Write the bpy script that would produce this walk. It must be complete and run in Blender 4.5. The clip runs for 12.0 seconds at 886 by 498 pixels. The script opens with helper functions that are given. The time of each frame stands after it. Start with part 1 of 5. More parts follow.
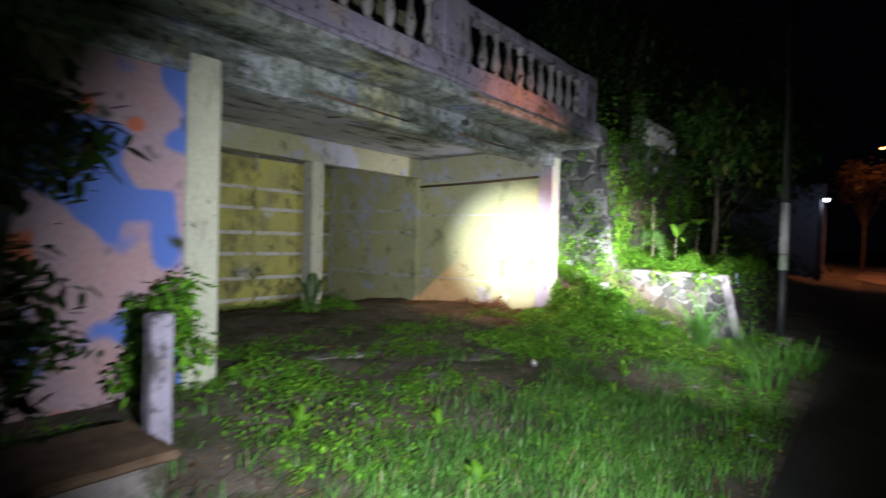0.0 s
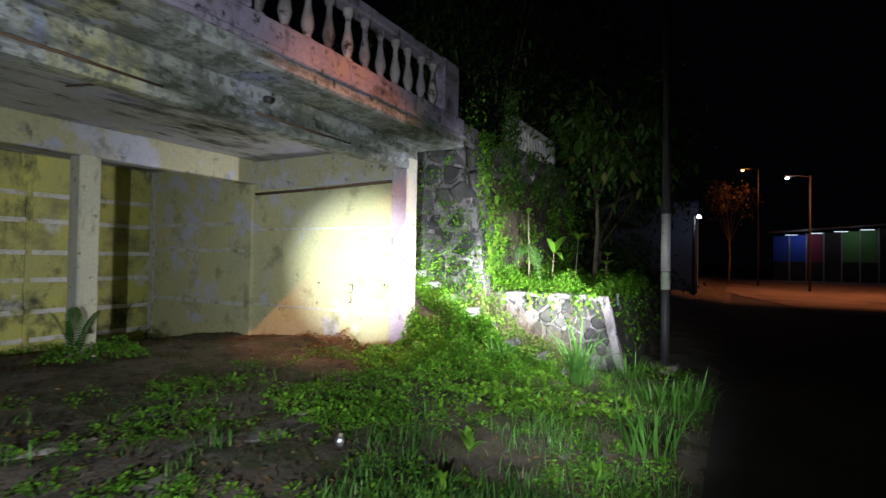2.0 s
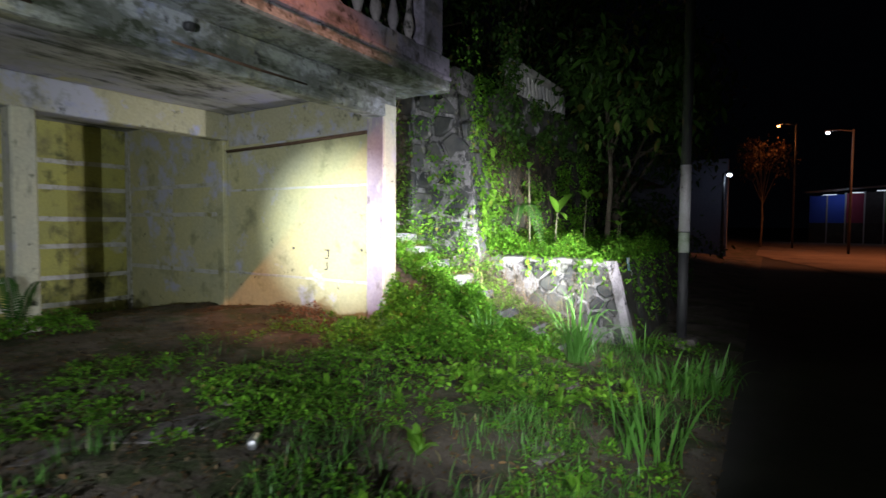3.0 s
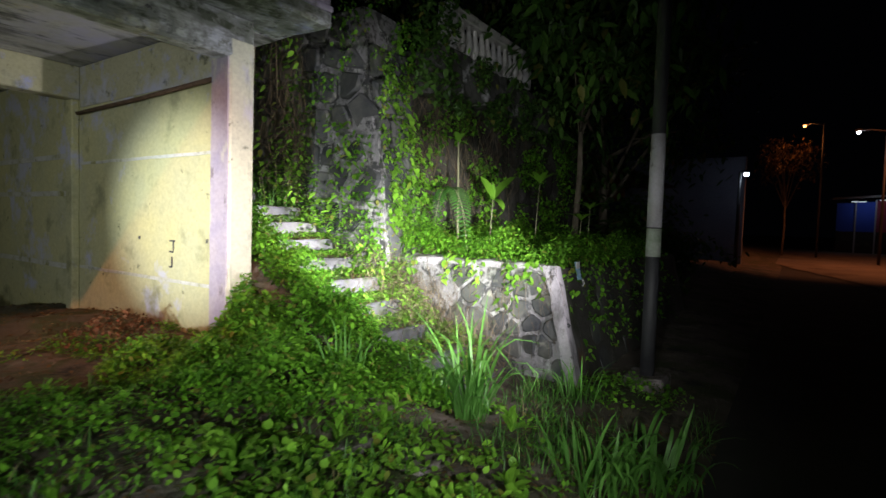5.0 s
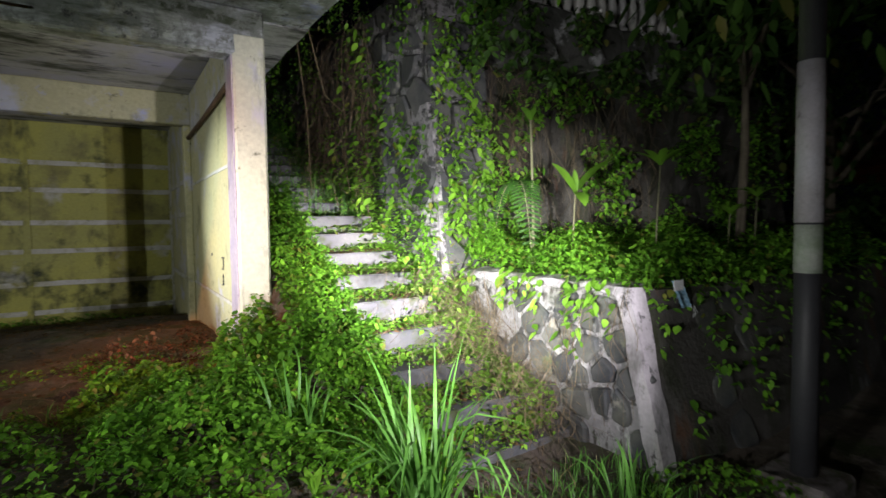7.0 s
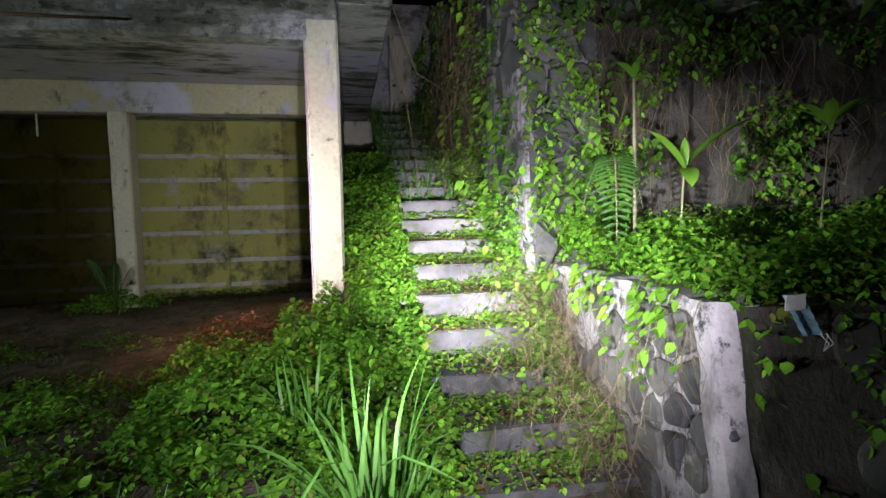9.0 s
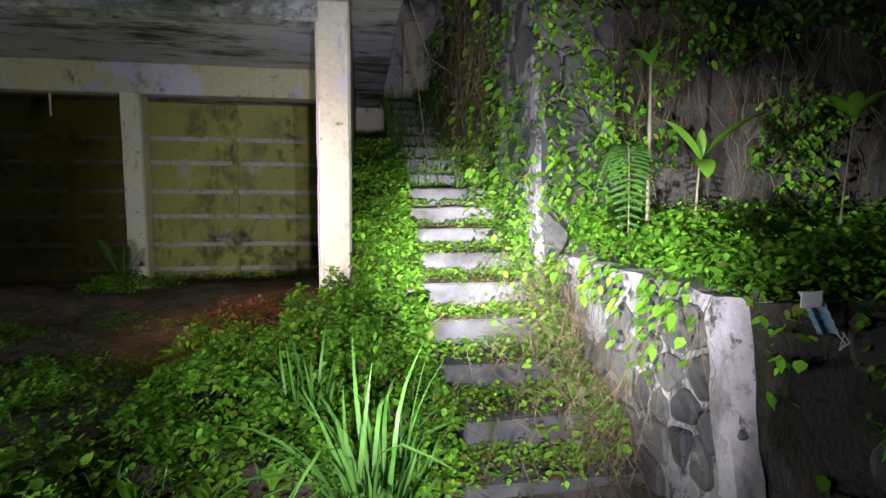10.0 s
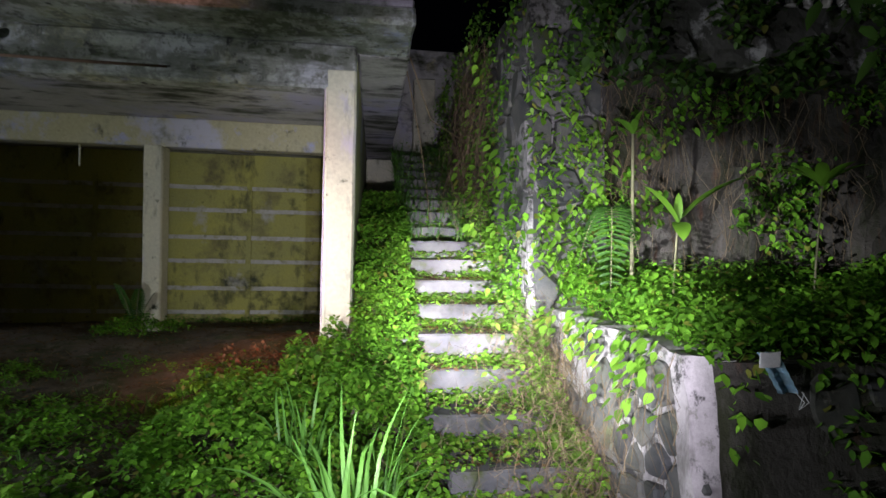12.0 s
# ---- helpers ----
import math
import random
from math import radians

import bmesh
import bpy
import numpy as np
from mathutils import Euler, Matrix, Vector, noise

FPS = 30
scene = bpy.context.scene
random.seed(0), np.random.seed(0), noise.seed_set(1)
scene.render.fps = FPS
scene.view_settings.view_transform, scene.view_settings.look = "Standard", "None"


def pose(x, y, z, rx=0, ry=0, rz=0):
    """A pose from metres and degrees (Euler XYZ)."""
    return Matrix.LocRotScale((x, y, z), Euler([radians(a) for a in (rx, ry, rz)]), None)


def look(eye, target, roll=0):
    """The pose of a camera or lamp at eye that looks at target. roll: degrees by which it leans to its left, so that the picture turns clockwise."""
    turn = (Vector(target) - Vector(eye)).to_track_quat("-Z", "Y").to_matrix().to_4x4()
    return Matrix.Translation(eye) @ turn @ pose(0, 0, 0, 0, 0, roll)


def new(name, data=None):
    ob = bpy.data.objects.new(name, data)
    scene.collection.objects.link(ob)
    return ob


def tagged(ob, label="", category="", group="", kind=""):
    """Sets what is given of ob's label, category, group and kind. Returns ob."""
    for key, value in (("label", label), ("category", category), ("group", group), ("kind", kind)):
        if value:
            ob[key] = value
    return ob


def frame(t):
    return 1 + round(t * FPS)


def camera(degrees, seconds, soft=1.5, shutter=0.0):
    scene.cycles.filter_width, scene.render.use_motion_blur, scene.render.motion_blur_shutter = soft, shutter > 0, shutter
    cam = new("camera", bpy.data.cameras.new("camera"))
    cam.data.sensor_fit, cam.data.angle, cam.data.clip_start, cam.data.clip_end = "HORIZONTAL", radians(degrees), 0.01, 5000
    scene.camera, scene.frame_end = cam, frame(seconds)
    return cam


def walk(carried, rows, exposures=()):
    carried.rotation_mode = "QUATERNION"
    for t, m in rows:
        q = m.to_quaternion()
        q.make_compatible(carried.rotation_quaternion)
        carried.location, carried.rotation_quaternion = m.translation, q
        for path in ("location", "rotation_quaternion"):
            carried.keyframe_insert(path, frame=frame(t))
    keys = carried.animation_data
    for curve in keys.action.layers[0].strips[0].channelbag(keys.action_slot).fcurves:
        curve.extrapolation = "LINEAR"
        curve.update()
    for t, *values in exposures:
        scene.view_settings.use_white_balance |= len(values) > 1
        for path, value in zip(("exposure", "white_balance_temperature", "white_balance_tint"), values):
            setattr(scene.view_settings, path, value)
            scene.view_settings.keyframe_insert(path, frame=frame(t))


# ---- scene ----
cam = camera(80.4, 12.0, shutter=0.5)
PATH = [
    (0, (0.016, -0.084, 1.515), (-1.257, 1.459, 1.477), 1.6),
    (0.5, (-0.13, 0.37, 1.545), (-1.154, 2.087, 1.548), 0.6),
    (1, (-0.186, 0.784, 1.54), (-1.15, 2.537, 1.567), 0.0),
    (1.5, (-0.182, 1.225, 1.542), (-1.189, 2.952, 1.538), 1.1),
    (2, (-0.237, 1.722, 1.543), (-1.212, 3.467, 1.582), 1.0),
    (2.5, (-0.24, 2.208, 1.502), (-1.272, 3.92, 1.454), -1.2),
    (3, (-0.224, 2.668, 1.494), (-1.277, 4.366, 1.401), 0.4),
    (3.2, (-0.234, 2.875, 1.477), (-1.251, 4.596, 1.405), 1.1),
    (4.8, (-0.108, 4.575, 1.396), (-1.219, 6.235, 1.303), 2.8),
    (5, (-0.085, 4.778, 1.398), (-1.193, 6.44, 1.305), 1.8),
    (5.5, (-0.002, 5.256, 1.403), (-1.227, 6.831, 1.276), -0.0),
    (6, (0.009, 5.703, 1.389), (-1.294, 7.215, 1.263), 0.9),
    (6.5, (0.044, 6.166, 1.426), (-1.46, 7.481, 1.342), -0.8),
    (7, (0.157, 6.581, 1.442), (-1.532, 7.648, 1.349), -0.7),
    (7.5, (0.101, 6.959, 1.445), (-1.699, 7.829, 1.382), -0.1),
    (7.7, (0.078, 7.092, 1.451), (-1.765, 7.867, 1.403), -0.2),
    (9.3, (0.084, 7.682, 1.463), (-1.882, 8.004, 1.289), -1.0),
    (9.5, (0.071, 7.686, 1.456), (-1.894, 8.008, 1.273), -0.8),
    (10, (0.046, 7.671, 1.447), (-1.921, 7.98, 1.255), 0.3),
    (10.5, (0.042, 7.671, 1.442), (-1.918, 8.015, 1.243), 0.5),
    (11, (0.068, 7.681, 1.455), (-1.875, 8.111, 1.25), 0.5),
    (11.5, (0.16, 7.718, 1.493), (-1.808, 8.063, 1.399), 2.1),
    (12, (0.244, 7.764, 1.51), (-1.739, 8.026, 1.492), 1.3),
]
walk(cam, [(t, look(eye, target, roll)) for t, eye, target, roll in PATH], [(0.0, 0.45, 6050, 14), (2.6, 0.2, 6050, 14), (4.8, -0.45, 6250, 12), (7.0, -0.4, 6350, 14), (9.3, -0.42, 6100, 17), (12.0, -0.38, 6100, 17)])

# ---- light: fixed spots standing in for the walker's moving torch, a sodium street lamp behind, lamps down the road ----
world = bpy.data.worlds.new("night")
world.use_nodes = True
world.node_tree.nodes["Background"].inputs[0].default_value = (0.30, 0.36, 0.55, 1)
world.node_tree.nodes["Background"].inputs[1].default_value = 0.0012
scene.world = world


def spot(name, eye, target, power, cone, blend, colour, size=0.03):
    d = bpy.data.lights.new(name, "SPOT")
    d.energy, d.spot_size, d.spot_blend, d.color, d.shadow_soft_size = power, radians(cone), blend, colour, size
    ob = new(name, d)
    ob.matrix_world = look(eye, target)
    return ob


def bulb(name, place, power, colour, size=0.15):
    d = bpy.data.lights.new(name, "POINT")
    d.energy, d.color, d.shadow_soft_size = power, colour, size
    ob = new(name, d)
    ob.location = place
    return ob


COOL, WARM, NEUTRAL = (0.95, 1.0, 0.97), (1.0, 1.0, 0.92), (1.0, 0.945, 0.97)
# stand-ins for one carried torch, all lit throughout; VERGE added for the ground
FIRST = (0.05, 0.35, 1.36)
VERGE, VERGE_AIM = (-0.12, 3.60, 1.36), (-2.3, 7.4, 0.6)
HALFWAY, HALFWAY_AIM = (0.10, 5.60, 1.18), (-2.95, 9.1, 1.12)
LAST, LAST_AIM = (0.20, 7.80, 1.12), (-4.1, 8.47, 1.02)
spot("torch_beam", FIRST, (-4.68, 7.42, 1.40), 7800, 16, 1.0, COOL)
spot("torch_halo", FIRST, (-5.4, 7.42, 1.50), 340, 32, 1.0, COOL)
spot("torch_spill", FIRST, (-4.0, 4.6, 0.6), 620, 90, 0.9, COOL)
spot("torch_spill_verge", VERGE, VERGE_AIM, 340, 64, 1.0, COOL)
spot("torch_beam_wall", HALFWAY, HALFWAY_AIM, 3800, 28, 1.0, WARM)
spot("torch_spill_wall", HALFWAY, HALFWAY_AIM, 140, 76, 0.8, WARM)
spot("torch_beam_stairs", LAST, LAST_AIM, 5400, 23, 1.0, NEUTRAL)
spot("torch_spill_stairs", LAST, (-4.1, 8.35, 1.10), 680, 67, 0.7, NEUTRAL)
spot("sodium_street_light", (5.6, -1.5, 10.37), (-5.1, 7.42, 0.60), 6500, 11.0, 0.6, (1.0, 0.34, 0.14), 0.12)
spot("sodium_street_light_far", (5.0, 33.0, 8.5), (4.0, 35.0, 0.0), 2300, 125, 0.3, (1.0, 0.30, 0.10), 0.2)

# ---- materials ----
def ramp(nt, fac, stops):
    n = nt.nodes.new("ShaderNodeValToRGB")
    n.color_ramp.elements[0].position, n.color_ramp.elements[0].color = stops[0][0], (*stops[0][1], 1)
    n.color_ramp.elements[1].position, n.color_ramp.elements[1].color = stops[-1][0], (*stops[-1][1], 1)
    for p, c in stops[1:-1]:
        n.color_ramp.elements.new(p).color = (*c, 1)
    nt.links.new(fac, n.inputs[0])
    return n.outputs[0]


def noise_tex(nt, vec, scale, detail=5.0, rough=0.6, stretch=None):
    n = nt.nodes.new("ShaderNodeTexNoise")
    n.inputs["Scale"].default_value, n.inputs["Detail"].default_value, n.inputs["Roughness"].default_value = scale, detail, rough
    if stretch:
        m = nt.nodes.new("ShaderNodeMapping")
        m.inputs["Scale"].default_value = stretch
        nt.links.new(vec, m.inputs["Vector"])
        vec = m.outputs[0]
    nt.links.new(vec, n.inputs["Vector"])
    return n.outputs[0]


def mix(nt, fac, a, b, mode="MIX"):
    n = nt.nodes.new("ShaderNodeMix")
    n.data_type, n.blend_type = "RGBA", mode
    for sock, v in ((n.inputs["Factor"], fac), (n.inputs["A"], a), (n.inputs["B"], b)):
        if isinstance(v, (int, float)):
            sock.default_value = v
        elif isinstance(v, tuple):
            sock.default_value = (*v, 1)
        else:
            nt.links.new(v, sock)
    return n.outputs["Result"]


def mat(name, a, b, scale=2.0, fine=40.0, rough=0.85, bump=0.3, stains=(), vary=0.0, metal=0.0, island=False, depth=0.01, spec=0.5):
    """Two tones a and b over a broad noise, a fine grain, and stains: (colour, scale, low, high, stretch)."""
    m = bpy.data.materials.new(name)
    m.use_nodes = True
    nt = m.node_tree
    bsdf = nt.nodes["Principled BSDF"]
    geo = nt.nodes.new("ShaderNodeNewGeometry")
    pos = geo.outputs["Position"]
    col = ramp(nt, noise_tex(nt, pos, scale), [(0.35, a), (0.65, b)])
    grain = noise_tex(nt, pos, fine, 4.0, 0.7)
    col = mix(nt, 0.55, col, ramp(nt, grain, [(0.3, (0.72, 0.72, 0.72)), (0.7, (1.15, 1.15, 1.15))]), "MULTIPLY")
    for colour, sc, low, high, stretch in stains:
        k = noise_tex(nt, pos, sc, 1.5 if "mural" in name else 6.0, 0.68, stretch)
        col = mix(nt, ramp(nt, k, [(low, (0, 0, 0)), (high, (1, 1, 1))]), col, colour)
    if vary:
        if island:
            rnd = geo.outputs["Random Per Island"]
        else:
            rnd = nt.nodes.new("ShaderNodeObjectInfo").outputs["Random"]
        col = mix(nt, 1.0, col, ramp(nt, rnd, [(0.0, (1 - vary,) * 3), (0.5, (1.0, 1.0, 1 - vary * 0.4)), (1.0, (1 + vary, 1 + vary * 0.9, 1 + vary * 0.5))]), "MULTIPLY")
    nt.links.new(col, bsdf.inputs["Base Color"])
    bsdf.inputs["Roughness"].default_value, bsdf.inputs["Metallic"].default_value = rough, metal
    bsdf.inputs["Specular IOR Level"].default_value = spec
    if bump:
        h = nt.nodes.new("ShaderNodeBump")
        h.inputs["Strength"].default_value, h.inputs["Distance"].default_value = bump, depth
        nt.links.new(mix(nt, 0.5, grain, noise_tex(nt, pos, fine * 0.2, 4.0)), h.inputs["Height"])
        nt.links.new(h.outputs[0], bsdf.inputs["Normal"])
    return m


def leaf_mat(name, young, old, dry=None, gloss=0.45, through_light=0.3):
    """Foliage: tone by leaf, a little light through the blade."""
    m = bpy.data.materials.new(name)
    m.use_nodes = True
    nt = m.node_tree
    bsdf, out = nt.nodes["Principled BSDF"], nt.nodes["Material Output"]
    geo = nt.nodes.new("ShaderNodeNewGeometry")
    stops = [(0.0, old), (0.6, young), (0.93, tuple(min(1, c * 1.5) for c in young))]
    if dry:
        stops += [(0.96, dry)]
    col = ramp(nt, geo.outputs["Random Per Island"], stops)
    broad = noise_tex(nt, geo.outputs["Position"], 2.2, 3.0)
    col = mix(nt, 1.0, col, ramp(nt, broad, [(0.3, (0.6, 0.65, 0.6)), (0.7, (1.3, 1.25, 1.1))]), "MULTIPLY")
    nt.links.new(col, bsdf.inputs["Base Color"])
    bsdf.inputs["Roughness"].default_value = gloss
    bsdf.inputs["Specular IOR Level"].default_value = 0.35
    tr = nt.nodes.new("ShaderNodeBsdfTranslucent")
    nt.links.new(col, tr.inputs[0])
    ms = nt.nodes.new("ShaderNodeMixShader")
    ms.inputs[0].default_value = through_light
    nt.links.new(bsdf.outputs[0], ms.inputs[1])
    nt.links.new(tr.outputs[0], ms.inputs[2])
    nt.links.new(ms.outputs[0], out.inputs[0])
    return m


def glow(name, colour, strength):
    m = bpy.data.materials.new(name)
    m.use_nodes = True
    b = m.node_tree.nodes["Principled BSDF"]
    b.inputs["Base Color"].default_value = (*colour, 1)
    b.inputs["Emission Color"].default_value = (*colour, 1)
    b.inputs["Emission Strength"].default_value = strength
    return m


MOULD, SOOT, WHITE = (0.045, 0.055, 0.03), (0.03, 0.03, 0.03), (0.62, 0.62, 0.66)
LONG = (0.35, 1.0, 3.0)
M_yellow = mat("yellow_limewash", (0.46, 0.45, 0.11), (0.38, 0.38, 0.13), 1.3, 30, 0.9, 0.25,
               [((0.50, 0.50, 0.44), 1.1, 0.60, 0.70, None), ((0.20, 0.19, 0.08), 1.5, 0.52, 0.68, None), ((0.08, 0.085, 0.045), 2.6, 0.56, 0.70, (1, 1, 0.45)), (MOULD, 0.9, 0.58, 0.68, None), (MOULD, 7, 0.63, 0.76, None)])
M_yellow_pale = mat("pale_yellow_limewash", (0.56, 0.53, 0.27), (0.48, 0.48, 0.30), 1.2, 30, 0.9, 0.25,
                    [((0.50, 0.51, 0.62), 1.4, 0.56, 0.64, None), ((0.25, 0.25, 0.14), 2.0, 0.55, 0.70, None), (MOULD, 6.0, 0.64, 0.71, None)])
M_patchy = mat("blue_yellow_patchy_paint", (0.42, 0.40, 0.24), (0.46, 0.44, 0.30), 1.5, 30, 0.9, 0.3,
               [((0.46, 0.47, 0.56), 1.1, 0.50, 0.60, None), ((0.38, 0.40, 0.58), 2.4, 0.58, 0.66, None), ((0.16, 0.17, 0.12), 3, 0.54, 0.72, None), (MOULD, 7, 0.60, 0.72, None)])
M_band = mat("pale_mortar_band", (0.50, 0.50, 0.42), (0.60, 0.60, 0.58), 4, 40, 0.95, 0.4, [((0.30, 0.29, 0.12), 3.5, 0.52, 0.66, None), ((0.16, 0.16, 0.09), 6, 0.58, 0.74, None)])
M_pillar = mat("cream_painted_pillar", (0.62, 0.60, 0.46), (0.54, 0.54, 0.44), 2, 30, 0.9, 0.3,
               [((0.52, 0.50, 0.56), 2.3, 0.61, 0.68, (1, 1, 0.4)), ((0.26, 0.26, 0.20), 3.0, 0.57, 0.68, (1, 1, 0.35)), (MOULD, 6, 0.62, 0.70, None)])
M_beam = mat("mouldy_grey_concrete_paint", (0.36, 0.38, 0.33), (0.46, 0.48, 0.54), 1.4, 24, 0.95, 0.6,
             [((0.45, 0.43, 0.24), 1.0, 0.52, 0.62, None), ((0.30, 0.33, 0.56), 1.5, 0.57, 0.66, None), (MOULD, 1.5, 0.47, 0.60, (1, 0.5, 2.2)), ((0.11, 0.12, 0.10), 4, 0.50, 0.66, None), ((0.16, 0.17, 0.15), 11, 0.50, 0.60, None), (SOOT, 9, 0.58, 0.68, None)])
M_soffit = mat("stained_slab_soffit", (0.38, 0.38, 0.36), (0.50, 0.50, 0.50), 1.4, 24, 0.95, 0.4,
               [((0.42, 0.42, 0.58), 0.9, 0.50, 0.66, None), ((0.50, 0.47, 0.26), 1.1, 0.60, 0.68, None), (MOULD, 1.1, 0.50, 0.62, (1.9, 0.55, 1)), (SOOT, 2.8, 0.55, 0.68, (2.0, 0.6, 1))])
M_lilac = mat("faded_lilac_paint", (0.30, 0.26, 0.36), (0.39, 0.35, 0.45), 2.0, 26, 0.9, 0.4,
              [((0.40, 0.32, 0.30), 1.7, 0.53, 0.64, None), (MOULD, 2.2, 0.52, 0.70, (1, 0.5, 1.2)), ((0.09, 0.08, 0.08), 6, 0.52, 0.66, (1, 1, 0.5)), (SOOT, 12, 0.56, 0.68, None)])
M_jamb = mat("flaking_lilac_jamb", (0.36, 0.32, 0.42), (0.46, 0.40, 0.44), 3, 30, 0.9, 0.3, [((0.55, 0.52, 0.44), 3, 0.55, 0.62, (1, 1, 0.4)), ((0.16, 0.13, 0.14), 7, 0.60, 0.70, (1, 1, 0.5))])
M_baluster = mat("weathered_pink_concrete", (0.34, 0.30, 0.33), (0.42, 0.38, 0.42), 3, 30, 0.9, 0.5, [((0.10, 0.09, 0.09), 3, 0.48, 0.66, (1, 1, 0.5)), (SOOT, 9, 0.54, 0.66, None)], vary=0.2)
M_upper_baluster = mat("weathered_white_concrete", (0.55, 0.54, 0.56), (0.64, 0.62, 0.64), 3, 30, 0.9, 0.5, [(SOOT, 4, 0.58, 0.68, None)], vary=0.2)
M_mural = mat("pink_mural_wall", (0.52, 0.32, 0.34), (0.46, 0.34, 0.42), 2, 25, 0.9, 0.3,
              [((0.12, 0.20, 0.62), 1.5, 0.53, 0.57, None), ((0.60, 0.18, 0.10), 2.1, 0.62, 0.65, None), (MOULD, 4, 0.62, 0.72, None)])
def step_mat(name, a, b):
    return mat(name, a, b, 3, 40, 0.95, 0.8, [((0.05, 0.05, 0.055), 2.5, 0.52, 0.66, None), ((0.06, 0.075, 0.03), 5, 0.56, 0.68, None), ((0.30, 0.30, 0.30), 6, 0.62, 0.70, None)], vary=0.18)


M_step_dark = step_mat("dark_grey_step", (0.07, 0.075, 0.09), (0.13, 0.13, 0.14))
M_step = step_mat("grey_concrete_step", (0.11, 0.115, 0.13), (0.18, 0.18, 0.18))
M_mortar = mat("grey_stone_mortar", (0.25, 0.24, 0.25), (0.42, 0.40, 0.41), 6, 28, 0.95, 1.0,
               [((0.08, 0.095, 0.045), 3, 0.50, 0.64, None), ((0.06, 0.06, 0.062), 6, 0.50, 0.58, None), ((0.48, 0.47, 0.47), 7, 0.58, 0.64, None), ((0.07, 0.065, 0.055), 16, 0.56, 0.64, (1, 1, 0.5))], depth=0.02)
# dark bank tone, also painted as shade on the terrace wall's road side
M_bank_and_shade = mat("rooty_bank_and_shaded_wall", (0.055, 0.050, 0.044), (0.105, 0.098, 0.09), 2.5, 24, 0.95, 1.0,
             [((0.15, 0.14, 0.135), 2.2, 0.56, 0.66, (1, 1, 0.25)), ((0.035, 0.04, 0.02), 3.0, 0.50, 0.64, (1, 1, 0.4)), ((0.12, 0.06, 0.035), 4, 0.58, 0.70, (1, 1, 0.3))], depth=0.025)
M_kerb = mat("dark_kerb_white_patches", (0.07, 0.07, 0.065), (0.13, 0.125, 0.12), 3, 26, 0.95, 0.8, [((0.46, 0.45, 0.47), 2.4, 0.57, 0.63, None), ((0.05, 0.06, 0.03), 5, 0.55, 0.66, None)], depth=0.02)
M_rib = mat("pale_cement_rib", (0.36, 0.34, 0.36), (0.50, 0.47, 0.50), 5, 45, 0.95, 0.7,
            [((0.16, 0.155, 0.15), 4, 0.48, 0.60, (1, 1, 0.35)), ((0.07, 0.085, 0.04), 7, 0.57, 0.68, None), ((0.06, 0.06, 0.06), 9, 0.58, 0.66, None)], depth=0.012)
M_stone = mat("dark_river_stone", (0.055, 0.06, 0.075), (0.12, 0.12, 0.125), 5, 30, 0.8, 0.7,
              [((0.24, 0.23, 0.23), 6, 0.60, 0.68, None), ((0.09, 0.11, 0.045), 3, 0.57, 0.68, None)], vary=0.4)
M_soil = mat("dark_trodden_soil", (0.085, 0.070, 0.055), (0.17, 0.135, 0.11), 1.6, 30, 0.95, 0.9,
             [((0.05, 0.065, 0.022), 1.9, 0.48, 0.60, None), ((0.19, 0.16, 0.14), 3.4, 0.58, 0.66, None), ((0.25, 0.21, 0.17), 14, 0.63, 0.68, None), ((0.025, 0.023, 0.02), 3.1, 0.56, 0.66, None)], depth=0.03)
M_slab = mat("broken_paving_concrete", (0.20, 0.175, 0.185), (0.27, 0.24, 0.245), 3, 40, 0.95, 0.8, [((0.07, 0.06, 0.045), 4, 0.48, 0.60, None), ((0.05, 0.07, 0.025), 7, 0.56, 0.64, None)], vary=0.15)
M_asphalt = mat("dark_asphalt", (0.035, 0.034, 0.034), (0.055, 0.052, 0.05), 1.5, 70, 0.9, 0.6, [((0.10, 0.085, 0.07), 0.6, 0.60, 0.72, None)])
M_pale_ground = mat("pale_ground_lit_patch", (0.16, 0.13, 0.11), (0.24, 0.20, 0.17), 0.4, 8, 0.95, 0.3, [((0.06, 0.05, 0.045), 0.5, 0.55, 0.66, None)])
M_black = mat("black_painted_steel", (0.03, 0.03, 0.035), (0.05, 0.05, 0.055), 4, 50, 0.55, 0.2, [((0.12, 0.07, 0.05), 6, 0.64, 0.72, None)])
M_white_band = mat("white_painted_steel", (0.50, 0.50, 0.54), (0.42, 0.40, 0.42), 5, 50, 0.6, 0.2, [((0.12, 0.10, 0.09), 6, 0.60, 0.70, None)])
M_sticker = mat("greenish_poster_scrap", (0.25, 0.32, 0.22), (0.42, 0.45, 0.40), 12, 60, 0.8, 0.1)
M_rust = mat("rusty_iron", (0.09, 0.05, 0.03), (0.16, 0.10, 0.06), 8, 50, 0.8, 0.4)
M_bark = mat("grey_brown_bark", (0.10, 0.08, 0.06), (0.18, 0.15, 0.11), 6, 40, 0.9, 0.8, vary=0.1)
M_root = mat("dry_brown_roots", (0.10, 0.07, 0.045), (0.20, 0.155, 0.10), 5, 40, 0.9, 0.3, vary=0.35, island=True)
M_stem = mat("pale_green_stem", (0.20, 0.20, 0.11), (0.30, 0.28, 0.18), 9, 50, 0.7, 0.2)
M_mask = mat("pale_blue_fabric", (0.35, 0.58, 0.78), (0.45, 0.66, 0.82), 30, 200, 0.8, 0.2)
M_cloth_white = mat("white_fabric", (0.70, 0.72, 0.74), (0.78, 0.78, 0.80), 30, 200, 0.8, 0.2)
M_tin = mat("crumpled_tin", (0.45, 0.46, 0.50), (0.60, 0.60, 0.62), 30, 90, 0.35, 0.5, metal=0.8)
